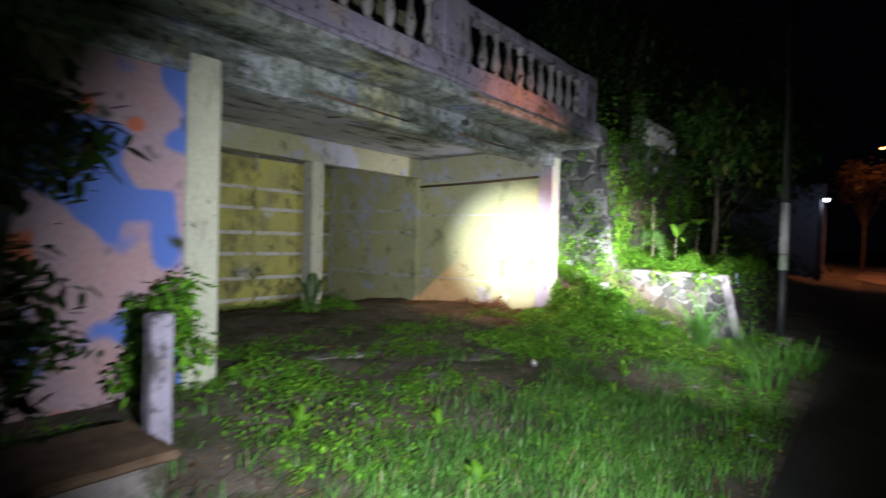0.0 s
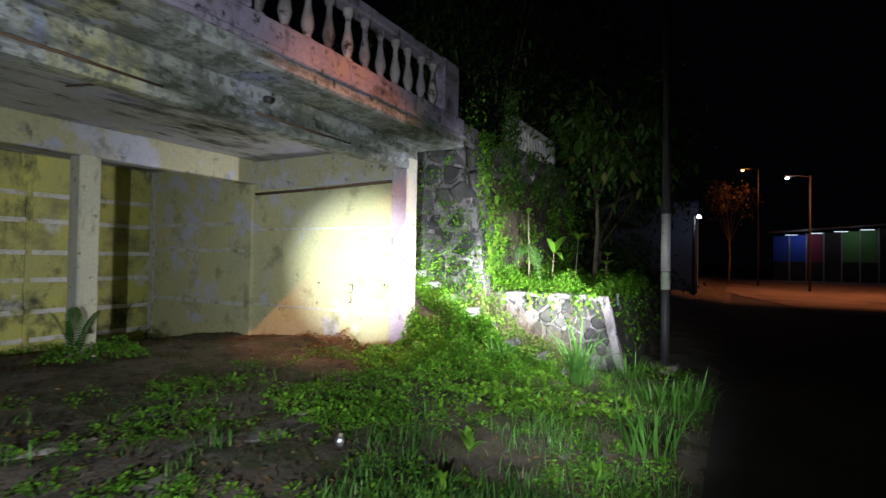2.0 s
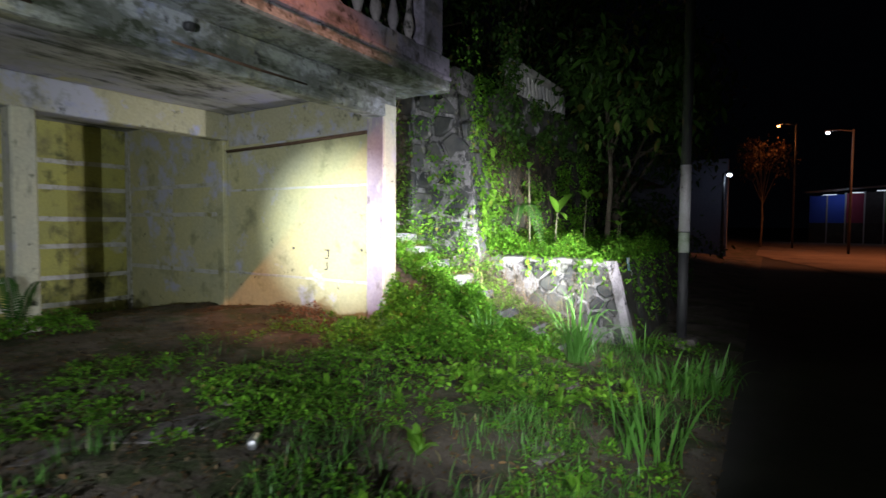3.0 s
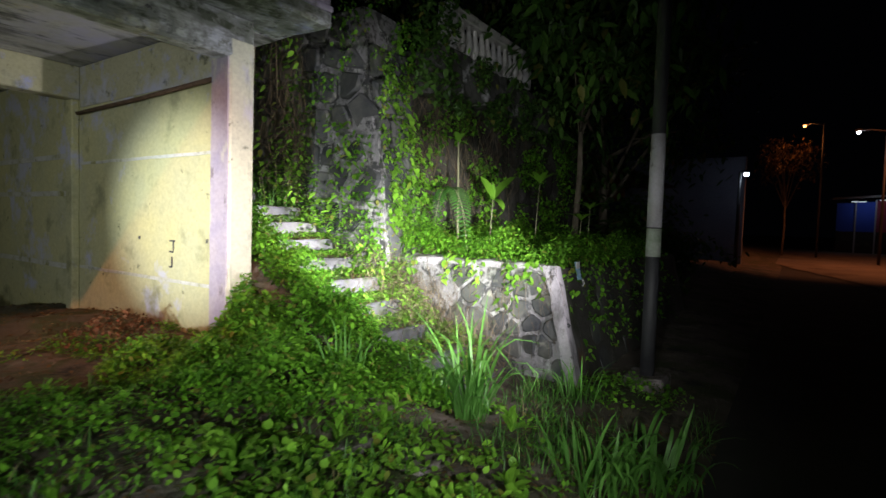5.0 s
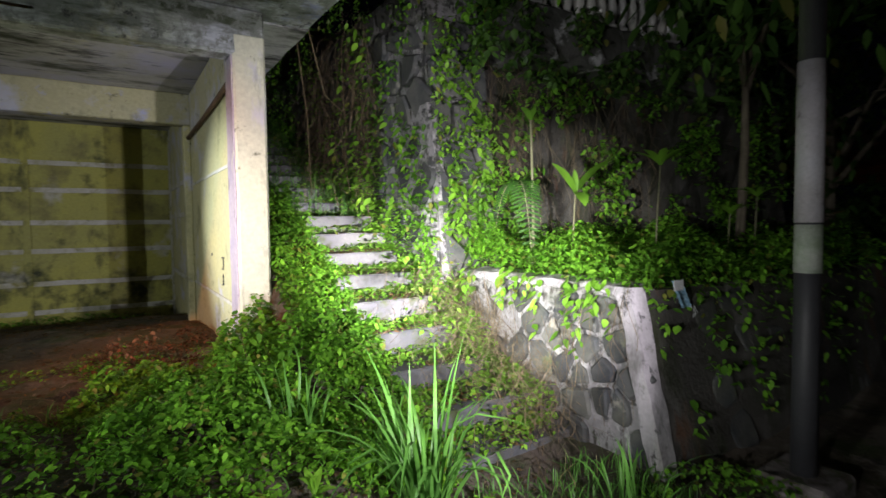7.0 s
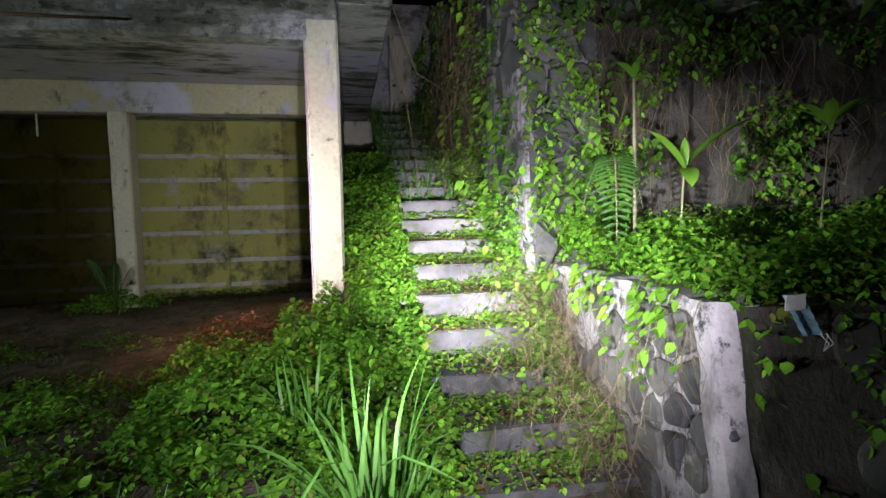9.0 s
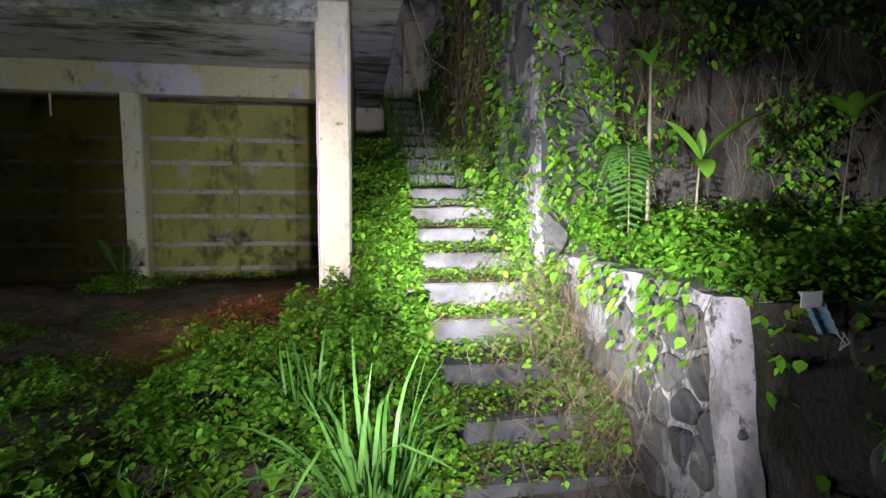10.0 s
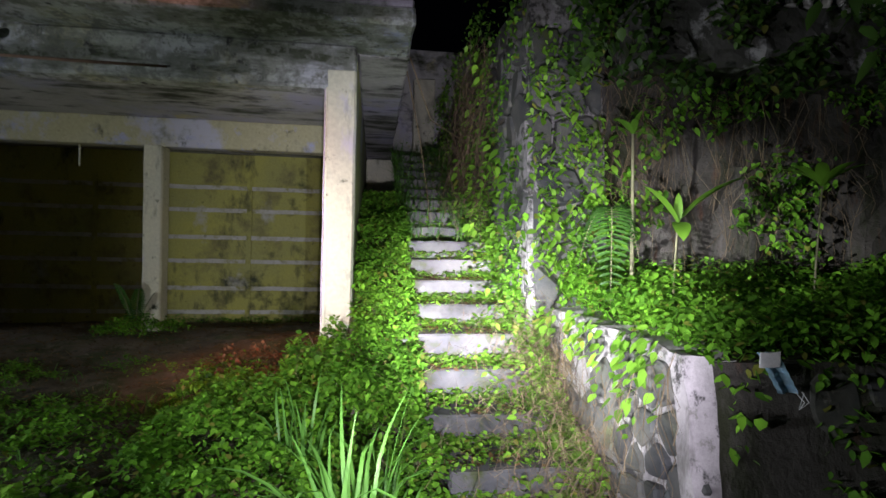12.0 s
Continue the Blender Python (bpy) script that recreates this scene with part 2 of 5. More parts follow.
M_far_wall = mat("blue_grey_far_wall", (0.14, 0.15, 0.22), (0.17, 0.18, 0.24), 0.7, 12, 0.9, 0.2)
M_blue = mat("blue_painted_wall", (0.03, 0.08, 0.55), (0.04, 0.10, 0.60), 0.5, 10, 0.8, 0.1)
M_green = mat("green_painted_wall", (0.12, 0.35, 0.10), (0.16, 0.38, 0.12), 0.5, 10, 0.8, 0.1)
M_maroon = mat("maroon_painted_wall", (0.25, 0.03, 0.08), (0.28, 0.05, 0.10), 0.5, 10, 0.8, 0.1)
M_roof = mat("grey_sheet_roof", (0.35, 0.36, 0.40), (0.42, 0.42, 0.45), 1, 20, 0.6, 0.2)
M_creeper = leaf_mat("creeper_leaf", (0.17, 0.40, 0.035), (0.06, 0.17, 0.02), (0.22, 0.24, 0.05))
M_vine = leaf_mat("vine_leaf", (0.23, 0.47, 0.05), (0.11, 0.27, 0.025), (0.28, 0.30, 0.06))
M_grass = leaf_mat("grass_blade", (0.12, 0.29, 0.06), (0.06, 0.15, 0.035), (0.30, 0.27, 0.14))
M_fern = leaf_mat("fern_frond", (0.07, 0.19, 0.035), (0.035, 0.10, 0.02))
M_lemon = leaf_mat("broad_grass_blade", (0.15, 0.36, 0.07), (0.06, 0.18, 0.03))
M_dark_leaf = leaf_mat("dark_tree_leaf", (0.045, 0.10, 0.02), (0.02, 0.05, 0.012), (0.12, 0.09, 0.03))
M_tree = leaf_mat("tree_leaf", (0.08, 0.17, 0.035), (0.035, 0.085, 0.02), (0.2, 0.2, 0.05))
M_litter_and_lamplit = leaf_mat("dead_leaf_and_lamplit_crown", (0.15, 0.09, 0.04), (0.07, 0.045, 0.025), (0.28, 0.22, 0.14), 0.8, 0.1)
# red cast of the sodium lamp put into the leaf colour
M_sodium_leaf = leaf_mat("sodium_red_leaf", (0.16, 0.07, 0.04), (0.07, 0.05, 0.02), (0.30, 0.08, 0.04))


# ---- mesh helpers ----
def part(name, bm, material, parent=None, label=""):
    me = bpy.data.meshes.new(name)
    bm.to_mesh(me)
    bm.free()
    me.materials.append(material)
    ob = new(name, me)
    if parent:
        ob.parent = parent
    return tagged(ob, label)


def base(name, place=(0, 0, 0)):
    ob = new(name)
    ob.location = place
    ob.empty_display_size = 0.1
    return ob


def box(x0, x1, y0, y1, z0, z1, bevel=0.008, bm=None, wobble=0.0):
    b = bmesh.new()
    bmesh.ops.create_cube(b, size=1)
    for v in b.verts:
        v.co = ((x0 + x1) / 2 + v.co.x * (x1 - x0), (y0 + y1) / 2 + v.co.y * (y1 - y0), (z0 + z1) / 2 + v.co.z * (z1 - z0))
        if wobble:
            v.co += Vector([random.uniform(-wobble, wobble) for _ in range(3)])
    if bevel:
        bmesh.ops.bevel(b, geom=b.edges[:], offset=bevel, segments=2, affect="EDGES", profile=0.6)
    return b


def worn_box(x0, x1, y0, y1, z0, z1, step=0.18, bevel=0.015, rough=0.006):
    """A box cut finely, its edges chipped by noise."""
    b = bmesh.new()
    bmesh.ops.create_cube(b, size=1)
    size = Vector((x1 - x0, y1 - y0, z1 - z0))
    for v in b.verts:
        v.co = Vector(((x0 + x1) / 2, (y0 + y1) / 2, (z0 + z1) / 2)) + Vector((v.co.x * size.x, v.co.y * size.y, v.co.z * size.z))
    bmesh.ops.bevel(b, geom=b.edges[:], offset=bevel, segments=1, affect="EDGES")
    for axis in range(3):
        n = min(60, int(size[axis] / step))
        for i in range(1, n):
            co = Vector((x0, y0, z0))
            co[axis] += size[axis] * i / n
            no = Vector((0, 0, 0))
            no[axis] = 1
            bmesh.ops.bisect_plane(b, geom=b.verts[:] + b.edges[:] + b.faces[:], plane_co=co, plane_no=no)
    for v in b.verts:
        v.co += noise.noise_vector(v.co * 4.0) * rough + noise.noise_vector(v.co * 17.0) * rough * 0.6
    return b


def lathe(profile, sides=10, place=(0, 0, 0)):
    """A turned solid from (radius, height) pairs, closed at both ends."""
    b = bmesh.new()
    rings = []
    for r, z in profile:
        rings.append([b.verts.new((place[0] + r * math.cos(2 * math.pi * i / sides), place[1] + r * math.sin(2 * math.pi * i / sides), place[2] + z)) for i in range(sides)])
    for lo, hi in zip(rings, rings[1:]):
        for i in range(sides):
            b.faces.new((lo[i], lo[(i + 1) % sides], hi[(i + 1) % sides], hi[i]))
    b.faces.new(rings[0][::-1])
    b.faces.new(rings[-1])
    for f in b.faces:
        f.smooth = True
    return b


def tube(points, radii, sides=6):
    """A tapered tube along points."""
    b = bmesh.new()
    rings = []
    pts = [Vector(p) for p in points]
    for i, p in enumerate(pts):
        d = (pts[min(i + 1, len(pts) - 1)] - pts[max(i - 1, 0)]).normalized()
        side = d.cross(Vector((0.3, 0.9, 0.1))).normalized()
        up = d.cross(side)
        rings.append([b.verts.new(p + (side * math.cos(2 * math.pi * k / sides) + up * math.sin(2 * math.pi * k / sides)) * radii[i]) for k in range(sides)])
    for lo, hi in zip(rings, rings[1:]):
        for k in range(sides):
            b.faces.new((lo[k], lo[(k + 1) % sides], hi[(k + 1) % sides], hi[k]))
    b.faces.new(rings[0][::-1])
    b.faces.new(rings[-1])
    bmesh.ops.recalc_face_normals(b, faces=b.faces[:])
    for f in b.faces:
        f.smooth = True
    return b


def raw_mesh(name, verts, faces, material, parent=None):
    """verts (n, 3), faces (m, k) arrays of one size k."""
    me = bpy.data.meshes.new(name)
    verts, faces = np.asarray(verts, np.float32), np.asarray(faces, np.int32)
    k = faces.shape[1]
    me.vertices.add(len(verts))
    me.vertices.foreach_set("co", verts.ravel())
    me.loops.add(faces.size)
    me.loops.foreach_set("vertex_index", faces.ravel())
    me.polygons.add(len(faces))
    me.polygons.foreach_set("loop_start", np.arange(0, faces.size, k, dtype=np.int32))
    me.update(calc_edges=True)
    me.validate()
    me.materials.append(material)
    ob = new(name, me)
    if parent:
        ob.parent = parent
    return ob


R = np.random.default_rng(7)


def leaf_arrays(P, yaw, tilt, length, width, droop=0.18, roll=0.5):
    """Folded five-point leaves at P: yaw and tilt of the blade's axis."""
    n = len(P)
    ax = np.stack([np.cos(yaw) * np.cos(tilt), np.sin(yaw) * np.cos(tilt), np.sin(tilt)], 1)
    side = np.stack([-np.sin(yaw), np.cos(yaw), np.zeros(n)], 1)
    nor = np.cross(ax, side)
    r = R.uniform(-roll, roll, n)[:, None]
    side, nor = side * np.cos(r) + nor * np.sin(r), nor * np.cos(r) - side * np.sin(r)
    L, W = length[:, None], width[:, None]
    down = np.array([0, 0, 1.0]) * L * droop
    m1 = P + ax * L * 0.34 - nor * W * 0.10 - down * 0.12
    m2 = P + ax * L * 0.68 - nor * W * 0.08 - down * 0.45
    V = np.stack([P, P + ax * L * 0.26 + side * W * 0.46 - down * 0.1, P + ax * L * 0.62 + side * W * 0.42 - down * 0.4, P + ax * L - down,
                  P + ax * L * 0.62 - side * W * 0.42 - down * 0.4, P + ax * L * 0.26 - side * W * 0.46 - down * 0.1, m1, m2], 1).reshape(-1, 3)
    i = np.arange(n)[:, None] * 8
    F = np.stack([i + k for k in ([0, 6, 1], [1, 6, 7], [1, 7, 2], [2, 7, 3], [0, 5, 6], [5, 7, 6], [5, 4, 7], [4, 3, 7])], 1).reshape(-1, 3)
    return V, F


def leaves(name, P, material, size=(0.03, 0.07), wide=0.6, tilt=(-0.5, 0.7), yaw=None, parent=None, droop=0.18):
    n = len(P)
    L = R.uniform(*size, n)
    y = R.uniform(0, 2 * np.pi, n) if yaw is None else yaw
    V, F = leaf_arrays(np.asarray(P, float), y, R.uniform(*tilt, n), L, L * wide * R.uniform(0.8, 1.2, n), droop)
    return raw_mesh(name, V, F, material, parent)


def blades(name, P, height, width, material, lean=0.5, parent=None):
    """Bent grass blades rooted at P, three segments each."""
    n = len(P)
    yaw, k = R.uniform(0, 2 * np.pi, n), R.uniform(0.1, 1.0, n) * lean
    out = np.stack([np.cos(yaw), np.sin(yaw), np.zeros(n)], 1)
    side = np.stack([-np.sin(yaw), np.cos(yaw), np.zeros(n)], 1)
    h, w, k = height[:, None], width[:, None], k[:, None]
    up = np.array([0, 0, 1.0])

    def at(s):
        return P + up * h * (s - 0.35 * k * s * s) + out * h * k * s * s
    V = np.stack([at(0) - side * w * 0.4, at(0) + side * w * 0.4, at(0.45) - side * w * 0.5, at(0.45) + side * w * 0.5, at(0.8) - side * w * 0.32, at(0.8) + side * w * 0.32, at(1.0)], 1).reshape(-1, 3)
    i = np.arange(n)[:, None] * 7
    F = np.stack([i + [0, 1, 3], i + [0, 3, 2], i + [2, 3, 5], i + [2, 5, 4], i + [4, 5, 6]], 1).reshape(-1, 3)
    return raw_mesh(name, V, F, material, parent)


def strands(name, tops, lengths, material, sway=0.05, width=0.003, out=(0, 0, 0), parent=None):
    """Thin hanging roots and dry stems, as ribbons of four segments with a twist."""
    n, S = len(tops), 5
    P = np.asarray(tops, float)
    pts = []
    drift = R.normal(0, sway * 1.6, (n, 3)) * [1, 1, 0.2]
    for s in range(S):
        f = s / (S - 1)
        pts.append(P + np.array([0, 0, -1.0]) * lengths[:, None] * f + drift * f + R.normal(0, sway * 0.7, (n, 3)) * [1, 1, 0.3] * (f > 0) + np.asarray(out) * f)
    yaw = R.uniform(0, np.pi, n)
    side = np.stack([np.cos(yaw), np.sin(yaw), np.zeros(n)], 1) * (width * R.uniform(0.5, 1.5, n))[:, None]
    V = np.stack([q for p in pts for q in (p - side, p + side)], 1).reshape(-1, 3)
    i = np.arange(n)[:, None] * (2 * S)
    F = np.concatenate([i + [2 * s, 2 * s + 1, 2 * s + 3, 2 * s + 2] for s in range(S - 1)], 0)
    return raw_mesh(name, V, F, material, parent)


def wave(x, y, f=1.0, seed=0.0):
    """A cheap smooth field in about -1..1, for patches and bumps."""
    return (np.sin(1.7 * f * x + 1.3 * f * y + seed) + np.sin(-2.3 * f * x + 1.9 * f * y + 2.1 * seed + 1) + np.sin(3.1 * f * x + 0.7 * f * y + 0.7 * seed + 4) * 0.7
            + np.sin(0.9 * f * x - 3.7 * f * y + 3 * seed) * 0.6) / 3.3


def ground_z(x, y):
    z = np.interp(x, [-12, -9.6, -7.6, -6.2, -4.2, -2.6, -1.5, -0.6, -0.3], [0.0, 0.0, 0.27, 0.38, 0.36, 0.27, 0.14, 0.06, 0.02])
    z = z - np.clip((y - 7.55) / 0.4, 0, 1) * np.clip((x + 3.3) / 0.4, 0, 1) * np.clip(z - 0.07, 0, None) * np.clip((12.0 - y), 0, 1)
    near = np.clip((-0.4 - x) / 0.8, 0, 1)
    return z + near * (0.035 * wave(x, y, 1.6, 1) + 0.018 * wave(x, y, 5.0, 2))


STEP_X = [-2.20, -2.52, -2.92, -3.28, -3.56, -3.94, -4.22, -4.50, -4.80, -5.45, -5.85, -6.30, -6.75, -7.15, -7.58, -8.0, -8.35]
STEP_Z = [0.12, 0.29, 0.465, 0.65, 0.85, 1.025, 1.20, 1.37, 1.54, 1.70, 1.885, 2.06, 2.24, 2.42, 2.60, 2.78, 2.95]


def stair_z(x):
    return np.interp(-np.asarray(x), [2.0, *[-v for v in STEP_X], 12.0], [0.1, *STEP_Z, 2.97])


# ---- ground and road ----
def grid_sheet(name, xs, ys, zf, material):
    X, Y = np.meshgrid(xs, ys, indexing="ij")
    V = np.stack([X, Y, zf(X, Y)], -1).reshape(-1, 3)
    a = (np.arange(len(xs) - 1)[:, None] * len(ys) + np.arange(len(ys) - 1)[None, :]).ravel()
    F = np.stack([a, a + len(ys), a + len(ys) + 1, a + 1], 1)
    ob = raw_mesh(name, V, F, material)
    ob.data.polygons.foreach_set("use_smooth", np.ones(len(F), bool))
    return ob


xs = np.concatenate([[-900, -200, -60, -20], np.arange(-12, 0.2, 0.08), [1, 3, 6, 12, 30, 100, 300, 900]])
ys = np.concatenate([[-900, -200, -60, -20, -8], np.arange(-4, 14, 0.08), [15, 17, 20, 25, 32, 40, 50, 65, 90, 140, 300, 900]])
tagged(grid_sheet("ground", xs, ys, ground_z, M_soil), "dark trodden soil with weeds and litter", "ground", kind="structure")
road_x = np.concatenate([np.arange(-0.42, 4.6, 0.25), [7, 12, 25]])
road = grid_sheet("road", road_x, np.concatenate([[-60, -20, -6], np.arange(-4, 30, 0.5), [34, 40, 50, 62, 90]]),
                  lambda x, y: 0.045 + 0.006 * wave(x, y, 2.0, 5) + 0.0 * x, M_asphalt)
tagged(road, "dark worn asphalt road with an earthy edge", "road", kind="structure")

# paler than the road; near edge fitted to the lit patch's outline in view
lot = grid_sheet("forecourt", np.concatenate([np.arange(-2.6, 14, 0.3), [20, 30]]), np.array([19.0, 23, 27, 32, 38, 45, 52, 62, 75]), lambda x, y: 0.075 + 0.0 * x, M_pale_ground)
for v in lot.data.vertices:
    edge = 21.0 + 1.2 * float(wave(v.co.x, 0.0, 1.1, 2)) + 0.6 * float(wave(v.co.x, 0.0, 4.0, 5)) + max(0.0, 2.3 - v.co.x) * 4.0
    v.co.y = max(v.co.y, edge + 0.004 * v.co.y)
tagged(lot, "pale forecourt sheet cut to the orange lamp's lit patch", "ground", kind="structure")

# ---- the abandoned house: open lower storey ----
XF = -3.93
wall = part("wall_back", worn_box(-9.75, -9.5, -1.2, 7.42, -0.3, 3.02, 0.5, 0.01, 0.004), M_yellow)
tagged(wall, "yellow limewashed block wall with pale joint bands", "wall", kind="structure")
for z in (0.22, 0.64, 1.12, 1.54, 2.02, 2.42):
    part("joint_band", worn_box(-9.5, -9.486, -1.1, 7.41, z - 0.036, z + 0.036, 0.2, 0.003, 0.008), M_band, wall)
for y in (0.4, 3.0, 5.55):
    part("joint_band", worn_box(-9.5, -9.482, y - 0.045, y + 0.045, 0.0, 2.6, 0.2, 0.003, 0.014), M_yellow, wall)
end = part("wall_end", worn_box(-9.75, -4.18, 7.42, 7.60, -0.3, 3.02, 0.5, 0.01, 0.004), M_yellow_pale)
tagged(end, "pale yellow plastered end wall with stains and bands", "wall", kind="structure")
for z in (0.78, 1.62, 2.05):
    part("joint_band", worn_box(-9.49, -6.94, 7.408, 7.42, z - 0.03, z + 0.03, 0.25, 0.003, 0.006), M_band, end)
for z in (0.80, 1.95):
    part("joint_band", worn_box(-6.76, -4.2, 7.411, 7.42, z - 0.015, z + 0.015, 0.25, 0.002, 0.008), M_band, end)
part("corner_band", worn_box(-9.49, -9.36, 7.40, 7.42, 0.0, 2.9, 0.3, 0.004, 0.008), M_band, end)
part("pilaster", worn_box(-6.93, -6.77, 7.34, 7.42, 0.0, 2.66, 0.3, 0.012, 0.006), M_yellow_pale, end)
pipe = part("wall_pipe", tube([(-6.74, 7.385, 2.50), (-5.4, 7.39, 2.52), (-4.20, 7.385, 2.555)], [0.022] * 3, 8), M_rust)
tagged(pipe, "rusty iron pipe fixed along the end wall", "pipe")
left = part("wall_left", worn_box(-9.75, -4.17, -1.4, -1.2, -0.3, 3.02, 0.6, 0.01, 0.004), M_yellow)
tagged(left, "yellow limewashed side wall in the dark", "wall", kind="structure")
mural = part("wall_mural", worn_box(-4.17, -3.97, -1.4, 1.72, -0.2, 3.02, 0.4, 0.01, 0.005), M_mural)
tagged(mural, "pink and blue painted front wall, mouldy", "wall", kind="structure")
ceiling = part("ceiling", worn_box(-9.75, XF - 0.2, -1.4, 7.60, 3.02, 3.14, 0.5, 0.01, 0.006), M_soffit)
tagged(ceiling, "mould-streaked concrete slab ceiling", "ceiling", kind="structure")
b = part("beam_front", worn_box(XF - 0.2, XF, -1.4, 7.60, 2.70, 3.05, 0.22, 0.018, 0.012), M_beam)
tagged(b, "mouldy grey-green concrete front beam, chipped", "beam", kind="structure")
b = part("beam_middle", worn_box(-6.98, -6.75, -1.2, 7.42, 2.66, 3.02, 0.3, 0.012, 0.006), M_patchy)
tagged(b, "yellow and lilac limewashed concrete cross beam", "beam", kind="structure")


def pillar(name, x0, x1, y0, y1, z0, z1, material, label):
    p = base(name, ((x0 + x1) / 2, (y0 + y1) / 2, z0))
    b = worn_box(x0, x1, y0, y1, z0, z1, 0.14, 0.018, 0.006)
    bmesh.ops.translate(b, verts=b.verts[:], vec=-p.location)
    part("shaft", b, material, p)
    return tagged(p, label, "pillar", kind="structure")


pillar("pillar_end", -4.18, XF + 0.004, 7.37, 7.605, 0.15, 2.86, M_pillar, "cream painted square concrete pillar beside the steps")
jamb = part("pillar_side_paint", worn_box(-4.17, -3.94, 7.358, 7.372, 0.3, 2.70, 0.15, 0.003, 0.004), M_jamb)
tagged(jamb, "flaking lilac paint on the pillar's inner side", "trim", kind="structure")
part("upper_band", worn_box(-6.74, -4.2, 7.408, 7.42, 2.57, 3.01, 0.2, 0.003, 0.003), M_patchy, end, "blue and yellow mottled strip above the pipe")
for k, (x, z, dx, dz) in enumerate(((-4.90, 1.16, 0.09, 0.015), (-4.84, 1.08, 0.015, 0.08), (-4.90, 1.06, 0.07, 0.015), (-4.86, 0.93, 0.015, 0.09), (-4.90, 0.92, 0.05, 0.015), (-5.46, 1.16, 0.03, 0.03), (-4.31, 1.17, 0.025, 0.035))):
    part("paint_mark", worn_box(x, x + dx, 7.4115, 7.42, z, z + dz, 0.03, 0.002, 0.004), M_black, end, "dark painted mark")
pillar("pillar_corner", -4.18, XF + 0.004, 1.70, 1.96, 0.15, 2.86, M_pillar, "cream and pink painted square pillar, overgrown")
pillar("pillar_middle", -6.98, -6.74, 4.89, 5.12, 0.1, 2.68, M_pillar, "cream painted inner pillar on the earth floor")
for pts in ([(-3.925, 2.75, 2.80), (-3.92, 3.4, 2.79), (-3.925, 4.05, 2.775)], [(-3.922, 4.9, 2.80), (-3.918, 5.6, 2.79), (-3.922, 6.2, 2.79)], [(-4.3, 3.3, 3.012), (-4.75, 3.75, 3.010), (-5.1, 3.9, 3.012)], [(-4.5, 4.2, 3.012), (-4.9, 4.25, 3.010), (-5.4, 4.1, 3.012)]):
    bar = part("exposed_bar", tube(pts, [0.011, 0.013, 0.010], 6), M_rust)
    tagged(bar, "rusty reinforcing bar showing through spalled concrete", "bar")
spout = part("drain_spout", tube([(-4.0, 5.02, 2.95), (-3.90, 5.02, 2.945), (-3.86, 5.02, 2.93)], [0.035, 0.035, 0.033], 10), M_black)
tagged(spout, "short dark drain spout in the front beam", "spout")
# splice bars and hooks under the slab
hook = part("ceiling_hook", tube([(-6.95, 4.05, 3.02), (-6.95, 4.05, 2.75), (-6.93, 4.06, 2.40)], [0.012] * 3, 6), M_band)
tagged(hook, "pale bent rod hanging from the slab", "rod")

# balcony slab, fascia and balustrade
YE = 8.02
XB = -3.46
slab = part("balcony_slab", worn_box(XF - 0.21, XB, -1.4, YE, 3.05, 3.19, 0.22, 0.02, 0.012), M_beam)
tagged(slab, "mouldy projecting concrete balcony slab", "slab", kind="structure")
side = part("side_slab", worn_box(-9.75, XF - 0.22, 7.60, YE + 0.01, 3.05, 3.19, 0.22, 0.02, 0.010), M_soffit)
tagged(side, "mouldy concrete slab overhanging the steps", "slab", kind="structure")
fascia = part("fascia", worn_box(XB - 0.16, XB + 0.012, -1.4, YE - 0.02, 3.192, 3.43, 0.22, 0.015, 0.008), M_lilac)
tagged(fascia, "faded lilac painted balcony fascia with peeling patches", "fascia", kind="structure")
part("drip_lip", worn_box(XB - 0.02, XB + 0.035, -1.4, YE - 0.01, 3.165, 3.215, 0.2, 0.012, 0.006), M_lilac, fascia)
BAL = [(0.055, 0), (0.055, 0.03), (0.03, 0.045), (0.034, 0.06), (0.058, 0.14), (0.06, 0.18), (0.045, 0.26), (0.030, 0.34), (0.027, 0.42), (0.034, 0.455), (0.048, 0.465), (0.048, 0.50), (0.055, 0.505), (0.055, 0.53)]


def balustrade(name, origin, length_bays, post_w, material, post_mat, label, gap=0.255, z_rail=0.53, axis_turn=0.0):
    """A run of bays along +y from origin; each bay is (start, end) of the free span."""
    root = base(name, origin)
    root.rotation_euler = (0, 0, axis_turn)
    shape = None
    for a, c in length_bays:
        n = int((c - a) / gap)
        for i in range(n):
            y = a + (i + 0.5) * (c - a) / n
            if shape is None:
                ob = part("baluster", lathe(BAL, 10), material, root)
                shape = ob.data
            else:
                ob = new("baluster", shape)
                ob.parent = root
            ob.location = (0, y, 0)
            ob.rotation_euler = (random.uniform(-0.02, 0.02), random.uniform(-0.02, 0.02), random.uniform(0, 3))
        part("handrail", worn_box(-0.09, 0.09, a - 0.02, c + 0.02, z_rail, z_rail + 0.12, 0.2, 0.015, 0.006), post_mat, root)
    edges = [length_bays[0][0] - post_w] + [c for _, c in length_bays]
    for y in edges:
        part("post", worn_box(-0.10, 0.10, y, y + post_w, 0, z_rail + 0.13, 0.2, 0.015, 0.006), post_mat, root)
    return tagged(root, label, "balustrade")


balustrade("balcony_balustrade", (XB - 0.09, 0, 3.432), [(-1.0, 0.62), (1.02, 4.05), (4.45, 7.44)], 0.40, M_baluster, M_lilac,
           "lilac and pink concrete balustrade with turned balusters")
# the upper storey's wall, set back behind the balcony
up = part("wall_upper", worn_box(-7.2, -7.0, -1.4, 7.6, 3.14, 5.8, 0.8, 0.01, 0.004), M_yellow_pale)
tagged(up, "plain upper storey wall behind the balcony", "wall", kind="structure")

